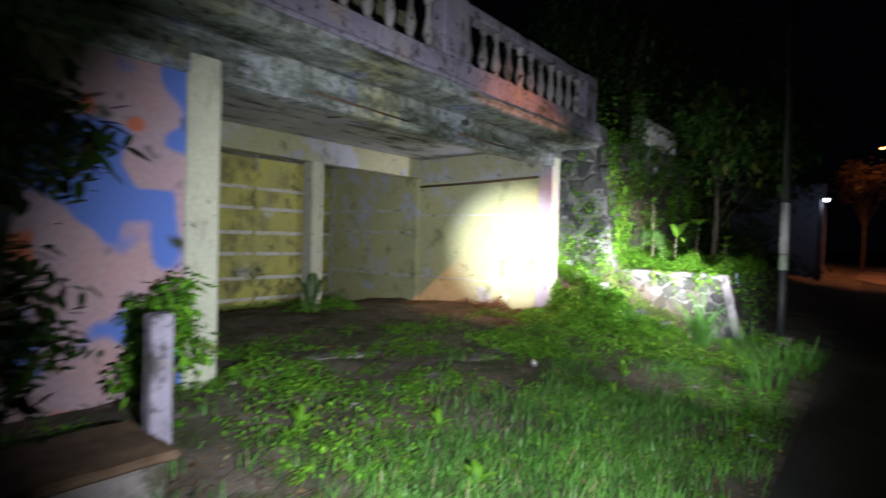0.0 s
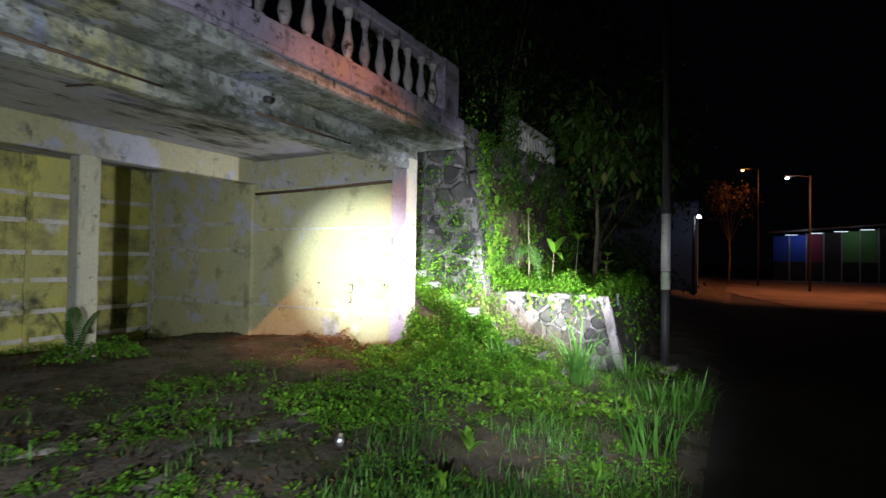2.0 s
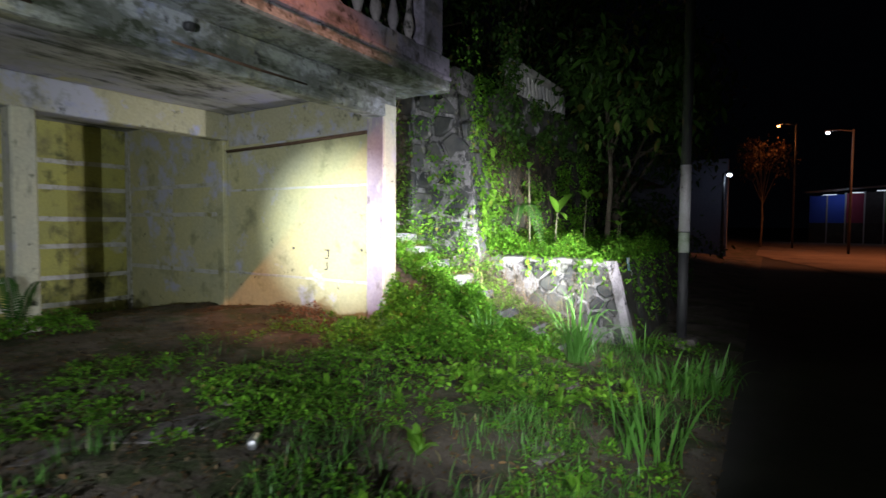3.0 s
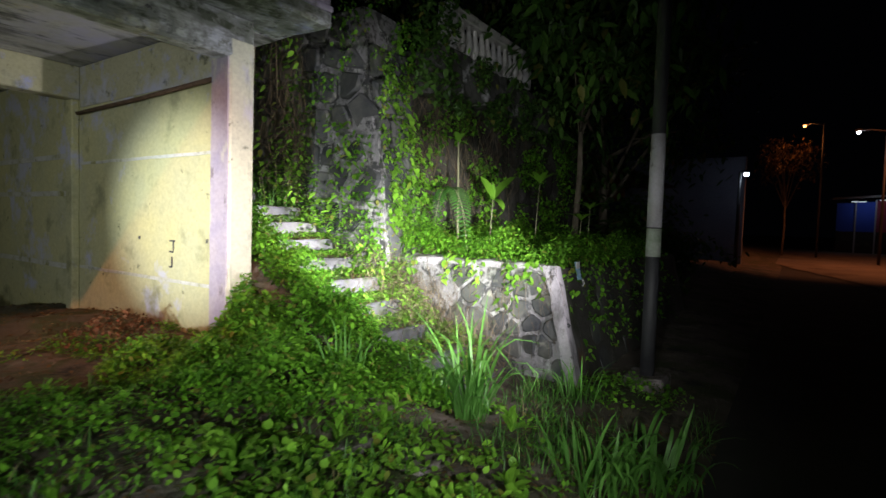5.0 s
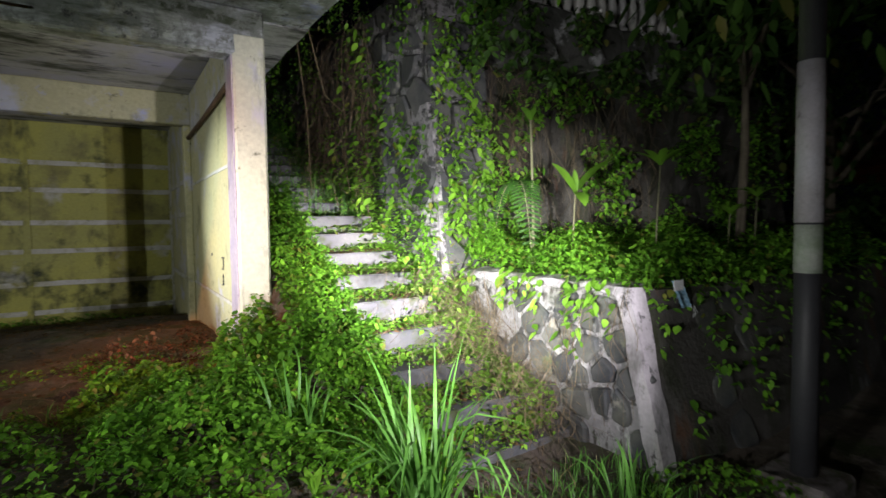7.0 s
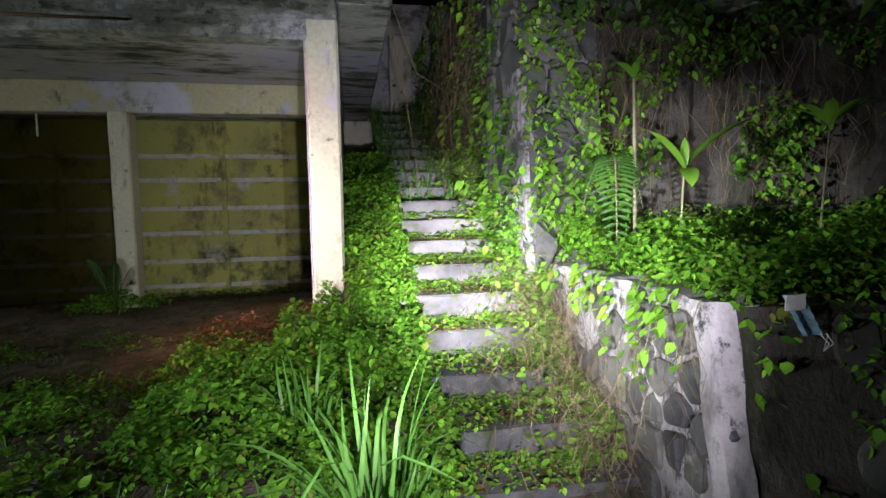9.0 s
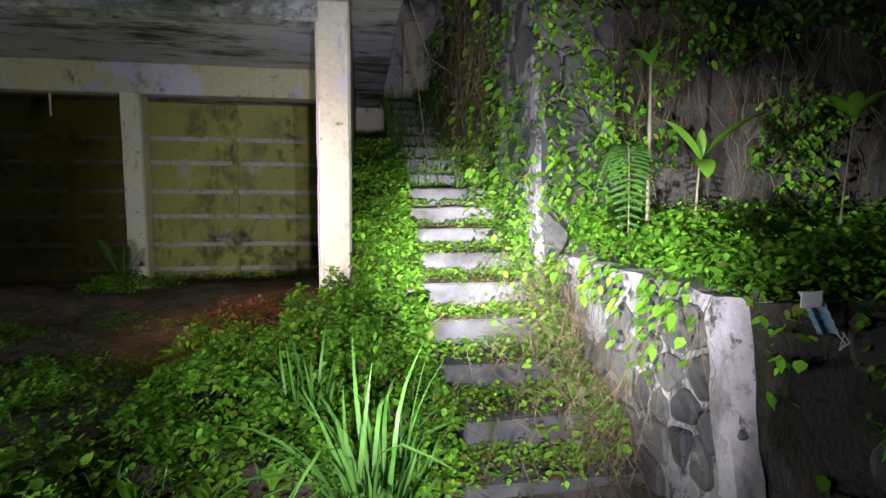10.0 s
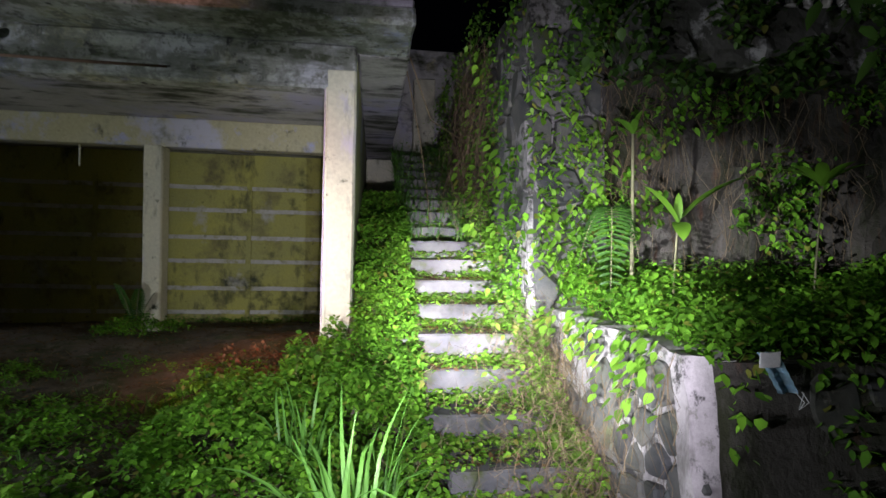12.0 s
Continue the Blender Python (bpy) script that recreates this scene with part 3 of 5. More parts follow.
# ---- the steps ----
stairs = base("stairs", (-2.2, 8.45, 0))
for i, (x, z) in enumerate(zip(STEP_X, STEP_Z)):
    y0, y1 = (8.06, 8.98) if 1 <= i <= 2 else (8.06, 8.86) if i <= 8 else (8.10, 8.84)
    if i == 0:
        y0, y1 = 8.12, 9.04
    if i == 1:
        y0 = 8.18
    back = STEP_X[i + 1] - 0.06 if i + 1 < len(STEP_X) else x - 1.9
    bm = worn_box(back, x, y0 + random.uniform(-0.02, 0.02), y1 + random.uniform(-0.02, 0.02), z - 0.26, z, 0.16, 0.014, 0.010)
    for v in bm.verts:
        v.co -= Vector((-2.2, 8.45, 0))
    # the five lowest steps take the darker of two greys
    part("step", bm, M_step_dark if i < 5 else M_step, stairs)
tagged(stairs, "weathered grey concrete outdoor steps, overgrown with creepers", "stairs", kind="structure")
bank_x = np.arange(-9.6, -2.2, 0.08)
bank = grid_sheet("bank_left", bank_x, np.arange(7.58, 8.17, 0.07), lambda x, y: np.minimum(stair_z(x) - 0.07, 2.0) + 0.03 * wave(x, y, 4, 3) - 0.1 * (y < 7.65), M_soil)
tagged(bank, "earth bank between the steps and the wall", "bank", kind="structure")
kerb = part("stair_kerb", worn_box(-3.62, -3.44, 7.84, 8.03, 0.4, 0.83, 0.1, 0.012, 0.008), M_step)
tagged(kerb, "short pale concrete kerb block beside the steps", "block")
topw = part("wall_top_landing", worn_box(-10.6, -10.3, 7.6, 12.5, 2.6, 5.4, 0.6, 0.01, 0.004), M_soffit)
tagged(topw, "stained dark wall at the top of the steps", "wall", kind="structure")
pillar("pillar_top", -10.3, -10.05, 8.48, 8.90, 2.9, 4.75, M_pillar, "cream painted pillar at the top of the steps")
sill = part("end_block", worn_box(-9.9, -9.55, 7.60, 8.12, 1.85, 3.05, 0.2, 0.012, 0.006), M_pillar)
tagged(sill, "pale concrete block below the side slab", "block", kind="structure")


# ---- rubble walls ----
def clip_cells(w, h, n, rng, jitter=0.42):
    """Cells of a jittered lattice, each cut by the half planes to its neighbours."""
    nx = max(1, round(math.sqrt(n * w / h)))
    ny = max(1, round(n / nx))
    sites = [((i + 0.5 + (0.25 if j % 2 else -0.25) + rng.uniform(-jitter, jitter)) * w / nx, (j + 0.5 + rng.uniform(-jitter, jitter)) * h / ny) for i in range(nx) for j in range(ny)]
    cells = []
    for a in sites:
        poly = [(0, 0), (w, 0), (w, h), (0, h)]
        for c in sites:
            if c is a or abs(c[0] - a[0]) > 3 * w / nx or abs(c[1] - a[1]) > 3 * h / ny:
                continue
            mx, my, dx, dy = (a[0] + c[0]) / 2, (a[1] + c[1]) / 2, c[0] - a[0], c[1] - a[1]
            out = []
            for p, q in zip(poly, poly[1:] + poly[:1]):
                sp, sq = (p[0] - mx) * dx + (p[1] - my) * dy, (q[0] - mx) * dx + (q[1] - my) * dy
                if sp <= 0:
                    out.append(p)
                if (sp < 0) != (sq < 0) and sp != sq:
                    k = sp / (sp - sq)
                    out.append((p[0] + k * (q[0] - p[0]), p[1] + k * (q[1] - p[1])))
            poly = out
            if len(poly) < 3:
                break
        if len(poly) >= 3:
            cells.append(poly)
    return cells


def rubble(parent, w, h, n, place, rng, gap=0.018, proud=0.028, keep=None):
    """Rounded stones set in mortar on a face w by h; place(u, v, d) gives the point d proud of it."""
    for poly in clip_cells(w, h, n, rng):
        cx, cy = sum(p[0] for p in poly) / len(poly), sum(p[1] for p in poly) / len(poly)
        if keep and not keep(cx, cy):
            continue
        # cut the corners so that the stone is rounded
        soft = []
        for p, q in zip(poly, poly[1:] + poly[:1]):
            k = rng.uniform(0.03, 0.20)
            soft += [(p[0] * (1 - k) + q[0] * k, p[1] * (1 - k) + q[1] * k), (p[0] * k + q[0] * (1 - k), p[1] * k + q[1] * (1 - k))]
        r = sum(math.hypot(p[0] - cx, p[1] - cy) for p in soft) / len(soft)
        if r < gap * 1.6:
            continue
        b = bmesh.new()
        rings = []
        tilt = (rng.uniform(-0.1, 0.1), rng.uniform(-0.1, 0.1))
        for k, d in ((1 - gap / r, -0.02), (1 - gap / r - 0.02, proud * 0.5), (0.86 - gap / r, proud)):
            rings.append([b.verts.new(place(cx + (p[0] - cx) * k, cy + (p[1] - cy) * k, d + (p[0] - cx) * tilt[0] + (p[1] - cy) * tilt[1] if d > 0 else d)) for p in soft])
        for lo, hi in zip(rings, rings[1:]):
            for i in range(len(lo)):
                b.faces.new((lo[i], lo[(i + 1) % len(lo)], hi[(i + 1) % len(lo)], hi[i]))
        b.faces.new(rings[-1])
        bmesh.ops.recalc_face_normals(b, faces=b.faces[:])
        part("stone", b, M_stone, parent)


def prism(corners_low, corners_high, step=0.16, rough=0.02):
    """A solid between two loops of four corners, cut finely and roughened."""
    b = bmesh.new()
    lo = [b.verts.new(c) for c in corners_low]
    hi = [b.verts.new(c) for c in corners_high]
    b.faces.new(lo[::-1])
    b.faces.new(hi)
    for i in range(4):
        b.faces.new((lo[i], lo[(i + 1) % 4], hi[(i + 1) % 4], hi[i]))
    bmesh.ops.recalc_face_normals(b, faces=b.faces[:])
    for axis in range(3):
        v0, v1 = min(v.co[axis] for v in b.verts), max(v.co[axis] for v in b.verts)
        n = min(50, int((v1 - v0) / step))
        for i in range(1, n):
            co, no = Vector((0, 0, 0)), Vector((0, 0, 0))
            co[axis], no[axis] = v0 + (v1 - v0) * i / n, 1
            bmesh.ops.bisect_plane(b, geom=b.verts[:] + b.edges[:] + b.faces[:], plane_co=co, plane_no=no)
    for v in b.verts:
        v.co += noise.noise_vector(v.co * 3.0) * rough + noise.noise_vector(v.co * 11.0) * rough * 0.5
    return b


RNG = random.Random(11)
# the low wall beside the steps and along the road, filled with earth
low = base("terrace_wall", (-2.5, 9.3, 0))
def put(bm, ob):
    bmesh.ops.translate(bm, verts=bm.verts[:], vec=-ob.location)
    return bm
part("mortar", put(prism([(-3.55, 9.05, 0.0), (-1.52, 9.05, 0.0), (-1.52, 9.33, 0.0), (-3.55, 9.33, 0.0)],
                         [(-3.55, 9.08, 1.05), (-1.80, 9.09, 1.05), (-1.80, 9.30, 1.05), (-3.55, 9.30, 1.05)], 0.06, 0.024), low), M_mortar, low)
# road side takes the bank's dark tone: missing torchlight put into its colour
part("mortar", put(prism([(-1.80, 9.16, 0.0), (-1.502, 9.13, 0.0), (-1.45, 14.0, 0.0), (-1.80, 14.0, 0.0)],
                         [(-2.02, 9.16, 1.04), (-1.782, 9.13, 1.04), (-1.70, 14.0, 1.04), (-2.00, 14.0, 1.04)], 0.2, 0.015), low), M_bank_and_shade, low)
part("corner_rib", put(prism([(-1.61, 9.005, 0.05), (-1.505, 9.005, 0.05), (-1.505, 9.12, 0.05), (-1.61, 9.12, 0.05)],
                             [(-1.87, 9.04, 1.07), (-1.775, 9.04, 1.07), (-1.775, 9.16, 1.07), (-1.87, 9.16, 1.07)], 0.06, 0.016), low), M_rib, low, "pale cement corner rib")
part("coping", put(worn_box(-3.42, -1.84, 9.035, 9.30, 1.02, 1.075, 0.09, 0.014, 0.03), low), M_rib, low, "pale cement coping")
rubble(low, 1.86, 0.98, 46, lambda u, v, d: Vector((-3.45 + u + 0.03, 9.05 + 0.03 * v - d, 0.04 + v)) - low.location, RNG, gap=0.020, proud=0.027, keep=lambda u, v: u < 1.84 - 0.25 * v and RNG.random() < 0.86 and not (u < 0.5 and v > 0.6))
rubble(low, 2.6, 0.98, 48, lambda u, v, d: Vector((-1.50 - 0.28 * v + d, 9.30 + u, 0.04 + v)) - low.location, RNG, gap=0.026, proud=0.010, keep=lambda u, v: RNG.random() < 0.6)
tagged(low, "low rubble stone terrace wall with pale mortar", "stone wall", kind="structure")
soil = grid_sheet("terrace_soil", np.arange(-4.0, -1.85, 0.1), np.arange(9.28, 14, 0.1), lambda x, y: 1.02 + 0.05 * wave(x, y, 3, 4) + 0.12 * np.clip((-2.6 - x), 0, 1.2), M_soil)
tagged(soil, "dark earth filling the terrace", "soil", kind="structure")
# the tall retaining wall beside the steps
tall = base("retaining_wall", (-4.5, 9.3, 0))
part("mortar", put(prism([(-10.3, 8.92, 0.3), (-3.52, 8.92, 0.3), (-3.52, 9.6, 0.3), (-10.3, 9.6, 0.3)],
                         [(-10.3, 9.0, 3.7), (-4.00, 9.0, 3.7), (-4.00, 9.6, 3.7), (-10.3, 9.6, 3.7)], 0.2, 0.015), tall), M_mortar, tall)
part("mortar", put(prism([(-4.1, 9.55, 0.8), (-3.62, 9.55, 0.8), (-3.62, 15.0, 0.8), (-4.1, 15.0, 0.8)],
                         [(-4.3, 9.55, 3.3), (-3.95, 9.55, 3.3), (-3.85, 15.0, 3.3), (-4.3, 15.0, 3.3)], 0.16, 0.07), tall), M_bank_and_shade, tall)
part("pointing", put(prism([(-4.25, 8.893, 0.9), (-3.55, 8.893, 0.9), (-3.55, 8.95, 0.9), (-4.25, 8.95, 0.9)],
                           [(-4.45, 8.93, 2.5), (-3.78, 8.93, 2.5), (-3.78, 9.02, 2.5), (-4.45, 9.02, 2.5)], 0.10, 0.012), tall), M_mortar, tall, "pale smeared pointing")
rubble(tall, 6.4, 3.3, 190, lambda u, v, d: Vector((-10.0 + u, 8.92 + 0.023 * v - d, 0.35 + v)) - tall.location, RNG, gap=0.036, proud=0.05,
       keep=lambda u, v: u < 6.4 - 0.14 * v and v + 0.35 > stair_z(-10.0 + u) - 0.1)
rubble(tall, 0.6, 2.4, 14, lambda u, v, d: Vector((-3.545 - 0.141 * v + d, 8.95 + u, 0.9 + v)) - tall.location, RNG, gap=0.02, proud=0.05)
part("edge_rib", put(prism([(-3.62, 8.90, 1.0), (-3.52, 8.90, 1.0), (-3.52, 8.99, 1.0), (-3.62, 8.99, 1.0)],
                           [(-3.80, 8.93, 2.36), (-3.71, 8.93, 2.36), (-3.71, 9.02, 2.36), (-3.80, 9.02, 2.36)], 0.08, 0.012), tall), M_mortar, tall, "stained cement edge rib")
tagged(tall, "tall dark rubble retaining wall with pale pointing, overgrown", "stone wall", kind="structure")
upper = grid_sheet("upper_terrace", np.concatenate([[-60], np.arange(-10.3, -3.9, 0.4)]), np.concatenate([np.arange(9.3, 15.2, 0.4), [22, 40]]), lambda x, y: 3.28 + 0.05 * wave(x, y, 1, 3), M_soil)
tagged(upper, "dark overgrown upper terrace", "ground", kind="structure")
balustrade("upper_balustrade", (-3.52, 0, 3.42), [(9.95, 11.85)], 0.14, M_upper_baluster, M_upper_baluster, "weathered white concrete balustrade above the retaining wall", 0.155, 0.40)
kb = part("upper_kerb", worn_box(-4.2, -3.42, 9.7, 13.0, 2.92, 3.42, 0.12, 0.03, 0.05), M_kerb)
tagged(kb, "dark concrete kerb with white patches under the balustrade", "kerb", kind="structure")

# ---- street pole with its painted band ----
pole = base("street_pole", (-1.08, 9.52, 0.1))
for name, r, z0, z1, m in (("lower_shaft", 0.060, 0.0, 1.33, M_black), ("painted_band", 0.063, 1.33, 2.12, M_white_band), ("upper_shaft", 0.058, 2.12, 7.2, M_black)):
    part(name, lathe([(r, z0), (r * 0.99, (z0 + z1) / 2), (r * 0.98, z1)], 16), m, pole)
part("sticker", lathe([(0.0625, 1.08), (0.0625, 1.32)], 16), M_sticker, pole, "torn greenish poster scrap")
part("footing", worn_box(-0.17, 0.17, -0.17, 0.17, -0.12, 0.06, 0.08, 0.02, 0.012), M_slab, pole)
tagged(pole, "black steel street pole with a white painted band", "pole")

# ---- foreground: post, plinth and paving by the corner pillar ----
post = part("boundary_post", worn_box(-3.10, -2.98, 1.10, 1.22, 0.22, 1.06, 0.1, 0.014, 0.006), M_lilac)
tagged(post, "lilac-grey concrete boundary post, leaning among weeds", "post")
plinth = base("plinth", (-2.7, 0.4, 0.1))
part("block", put(worn_box(-3.0, -2.5, -0.6, 1.0, 0.08, 0.45, 0.12, 0.02, 0.012), plinth), M_slab, plinth)
part("cap", put(worn_box(-3.04, -2.46, -0.64, 1.03, 0.45, 0.50, 0.12, 0.015, 0.012), plinth), M_rust, plinth, "reddish earthy cap")
tagged(plinth, "low grey concrete plinth with a reddish cap", "plinth")
for i, (x, y, w, d, turn) in enumerate([(-3.85, 2.37, 0.5, 0.2, 0.4), (-3.92, 3.24, 0.55, 0.2, 0.3), (-4.14, 3.96, 0.5, 0.2, 0.2), (-2.95, 3.5, 0.6, 0.24, 0.5), (-3.1, 4.5, 0.7, 0.26, 0.35), (-3.32, 3.9, 0.45, 0.22, 0.1),
                                        (-2.92, 2.8, 0.5, 0.25, 0.6), (-3.16, 4.95, 0.4, 0.18, 0.3), (-1.35, 5.65, 0.34, 0.2, 0.4), (-2.07, 6.8, 0.36, 0.22, 0.2), (-1.71, 7.03, 0.3, 0.2, 0.9), (-1.25, 7.65, 0.35, 0.22, 0.3), (-2.5, 6.35, 0.3, 0.2, 1.2)]):
    n = RNG.choice((5, 6, 7))
    b = bmesh.new()
    rim = [(w * (0.45 + 0.5 * RNG.random()) * math.cos(2 * math.pi * k / n), d * (0.45 + 0.4 * RNG.random()) * math.sin(2 * math.pi * k / n)) for k in range(n)]
    lo = [b.verts.new((p[0], p[1], -0.06)) for p in rim]
    hi = [b.verts.new((p[0] * 0.97, p[1] * 0.97, 0.018 + RNG.uniform(-0.010, 0.010))) for p in rim]
    b.faces.new(lo[::-1])
    b.faces.new(hi)
    for k in range(n):
        b.faces.new((lo[k], lo[(k + 1) % n], hi[(k + 1) % n], hi[k]))
    bmesh.ops.bevel(b, geom=[e for e in b.edges if all(v.co.z > 0 for v in e.verts)], offset=0.012, segments=1, affect="EDGES")
    slab_piece = part("paving_slab", b, M_slab)
    slab_piece.matrix_world = pose(x, y, float(ground_z(np.array(x), np.array(y))) - 0.006, RNG.uniform(-3, 3), RNG.uniform(-3, 3), math.degrees(turn) + 60)
    tagged(slab_piece, "broken mauve-grey paving slab sunk in soil", "slab", "broken paving")

# dry lianas by the steps
for pts in ([(-4.2, 8.02, 3.12), (-4.45, 8.25, 2.62), (-4.7, 8.55, 2.52), (-4.9, 8.88, 2.75)], [(-4.5, 8.02, 3.1), (-4.75, 8.18, 2.5), (-5.05, 8.30, 1.95), (-5.1, 8.32, 1.75)], [(-5.4, 8.9, 3.0), (-5.2, 8.6, 2.7), (-4.9, 8.75, 2.4), (-4.7, 8.87, 1.9)]):
    tagged(part("liana", tube(pts, [0.006, 0.005, 0.005, 0.004], 5), M_root), "thin dry liana hanging beside the steps", "liana")

# small litter
def gz(x, y):
    return float(ground_z(np.array(float(x)), np.array(float(y))))


can = base("crushed_can", (-2.6, 4.55, gz(-2.6, 4.55) + 0.035))
b = lathe([(0.024, 0), (0.033, 0.008), (0.031, 0.05), (0.034, 0.09), (0.026, 0.118), (0.024, 0.12)], 12)
for v in b.verts:
    v.co += noise.noise_vector(v.co * 30) * 0.008
part("can_body", b, M_tin, can)
can.rotation_euler = (1.5, 0.1, 0.7)
tagged(can, "crushed silver drink can lying in weeds", "can")
scrap = part("paper_scrap", worn_box(-0.05, 0.05, -0.03, 0.03, 0, 0.012, 0.02, 0.003, 0.008), M_cloth_white)
scrap.matrix_world = pose(-0.62, 4.45, gz(-0.62, 4.45) + 0.02, 20, 15, 50)
tagged(scrap, "crumpled pale paper scrap at the road edge", "litter")

# the blue face mask caught on the terrace wall
mask = base("face_mask", (-1.70, 9.36, 1.10))
b = bmesh.new()
W, H, nx, ny = 0.085, 0.17, 6, 10
vs = [[b.verts.new((0.012 * math.sin(i * 1.3) + 0.005 * (j % 2), (i / nx - 0.5) * W + 0.10 * (j / ny), -H * j / ny)) for i in range(nx + 1)] for j in range(ny + 1)]
for j in range(ny):
    for i in range(nx):
        b.faces.new((vs[j][i], vs[j][i + 1], vs[j + 1][i + 1], vs[j + 1][i]))
bmesh.ops.solidify(b, geom=b.faces[:], thickness=0.004)
part("folded_cloth", b, M_mask, mask)
part("upper_flap", worn_box(0.016, 0.022, -0.040, 0.052, -0.058, 0.004, 0.02, 0.002, 0.008), M_cloth_white, mask, "white inner side turned out")
for k in (0, 1):
    part("ear_loop", tube([(0.02, 0.12 + 0.03 * k, -0.16), (0.035, 0.15 + 0.02 * k, -0.20), (0.03, 0.13, -0.23), (0.02, 0.16, -0.165)], [0.002] * 4, 5), M_cloth_white, mask)
tagged(mask, "pale blue disposable face mask hanging on leaves", "face mask")


# ---- single plants ----
def long_leaf(length, width, bend, segs=6):
    """A leaf blade along +x from the origin, arching down."""
    b = bmesh.new()
    rows = []
    for i in range(segs + 1):
        s = i / segs
        w = width * math.sin(math.pi * min(1, 0.08 + s * 0.92)) ** 0.7 * 0.5
        x, z = length * s * (1 - 0.25 * bend * s), length * (0.35 * s - bend * s * s)
        rows.append([b.verts.new((x, -w, z + w * 0.25)), b.verts.new((x, 0, z)), b.verts.new((x, w, z + w * 0.25))])
    for lo, hi in zip(rows, rows[1:]):
        for k in (0, 1):
            b.faces.new((lo[k], hi[k], hi[k + 1], lo[k + 1]))
    for f in b.faces:
        f.smooth = True
    return b


def stalk_plant(name, place, height, lean, crown, label, stem_r=0.016):
    """A bare stem with a head of leaves; crown rows are (turn, pitch, length, width, bend)."""
    root = base(name, place)
    part("stem", tube([(0, 0, -0.05), (lean * 0.4, lean * 0.1, height * 0.5), (lean, lean * 0.2, height)], [stem_r * 1.2, stem_r, stem_r * 0.8], 8), M_stem, root)
    for turn, pitch, ln, wd, bend in crown:
        ob = part("leaf", long_leaf(ln, wd, bend), M_vine, root)
        ob.matrix_basis = pose(lean, lean * 0.2, height, 0, pitch, turn)
    return tagged(root, label, "plant")


TZ = 1.05
stalk_plant("sapling", (-3.02, 9.46, TZ), 1.22, -0.03, [(a, p, l, w, 0.35) for a, p, l, w in ((-70, -25, 0.20, 0.06), (20, -60, 0.18, 0.05), (110, -25, 0.19, 0.05), (200, -20, 0.16, 0.05), (-20, -35, 0.15, 0.05), (65, 10, 0.14, 0.05))],
            "bare-stemmed young sapling with a leaf tuft on top", 0.012)
stalk_plant("broadleaf_seedling", (-2.70, 9.55, TZ), 0.62, 0.03, [(75, -30, 0.50, 0.15, 0.25), (-100, -38, 0.32, 0.10, 0.22), (-20, 25, 0.22, 0.10, 0.5), (150, -70, 0.18, 0.05, 0.1)],
            "young broad-leaved seedling with glossy green leaves", 0.007)
stalk_plant("broadleaf_seedling", (-2.55, 10.35, TZ), 0.85, 0.04, [(a, -25 + 12 * (a % 3), 0.26, 0.07, 0.3) for a in range(0, 360, 45)], "leafy young sapling in the shade of the wall", 0.006)
stalk_plant("broadleaf_seedling", (-2.25, 11.3, TZ), 0.6, 0.02, [(a, -20, 0.24, 0.05, 0.35) for a in range(10, 370, 50)], "leafy young sapling in the shade of the wall", 0.006)
stalk_plant("broadleaf_seedling", (-2.15, 10.7, TZ), 0.45, 0.02, [(a, -20, 0.22, 0.06, 0.35) for a in range(30, 390, 60)], "leafy young sapling in the shade of the wall", 0.006)


PINNA_OB = long_leaf(1.0, 0.17, 0.42, 4)
PINNA = bpy.data.meshes.new("pinna")
PINNA_OB.to_mesh(PINNA)
PINNA_OB.free()
PINNA.materials.append(M_fern)


def fern(place, turn, length, label, fronds=((0, -55, 1.0),), rise=1.15, fall=1.05):
    root = base("fern", place)
    for ft, fp, scale in fronds:
        L = length * scale
        curve = [Vector((L * s * (0.55 - 0.1 * s), 0, L * (rise * s - fall * s * s))) for s in np.linspace(0, 1, 9)]
        ob = part("frond_rib", tube(curve, [0.006 - 0.0005 * i for i in range(9)], 5), M_stem, root)
        ob.matrix_basis = pose(0, 0, 0, 0, 0, turn + ft)
        n = 24
        for i in range(n):
            s = 0.10 + 0.90 * i / n
            c = Vector((L * s * (0.55 - 0.1 * s), 0, L * (rise * s - fall * s * s)))
            t = Vector((0.55 - 0.2 * s, 0, rise - 2 * fall * s)).normalized()
            up = Vector((-t.z, 0, t.x))
            ln = L * random.uniform(0.155, 0.19) * math.sin(math.pi * (0.14 + 0.84 * s)) ** 0.8 + 0.012
            for sgn in (-1, 1):
                along = (Vector((0, sgn, 0)) * 0.94 + t * 0.34).normalized()
                across = up.cross(along)
                turned = Matrix((along, across, up)).transposed().to_4x4()
                pin = new("pinna", PINNA)
                pin.parent = ob
                pin.matrix_basis = Matrix.Translation(c) @ turned @ Matrix.Diagonal((ln, min(ln, 0.11) * 1.0, ln * 0.8, 1))
    return tagged(root, label, "fern")


fern((-3.10, 9.34, 1.74), -24, 0.90, "green fern with a large hanging frond", ((0, 0, 1.0), (-62, 0, 0.55), (60, 0, 0.5)), 0.42, 1.08)
fern((-6.68, 4.86, 0.34), -30, 0.62, "small dark fern at the pillar's foot", ((0, 0, 1.0), (60, 0, 0.9), (-70, 0, 0.9), (140, 0, 0.8), (200, 0, 0.7)), 1.75, 0.75)
fern((-8.6, 8.75, 2.95), -70, 0.6, "fern on the upper steps", ((0, 0, 1.0), (50, 0, 0.8), (-50, 0, 0.8)))


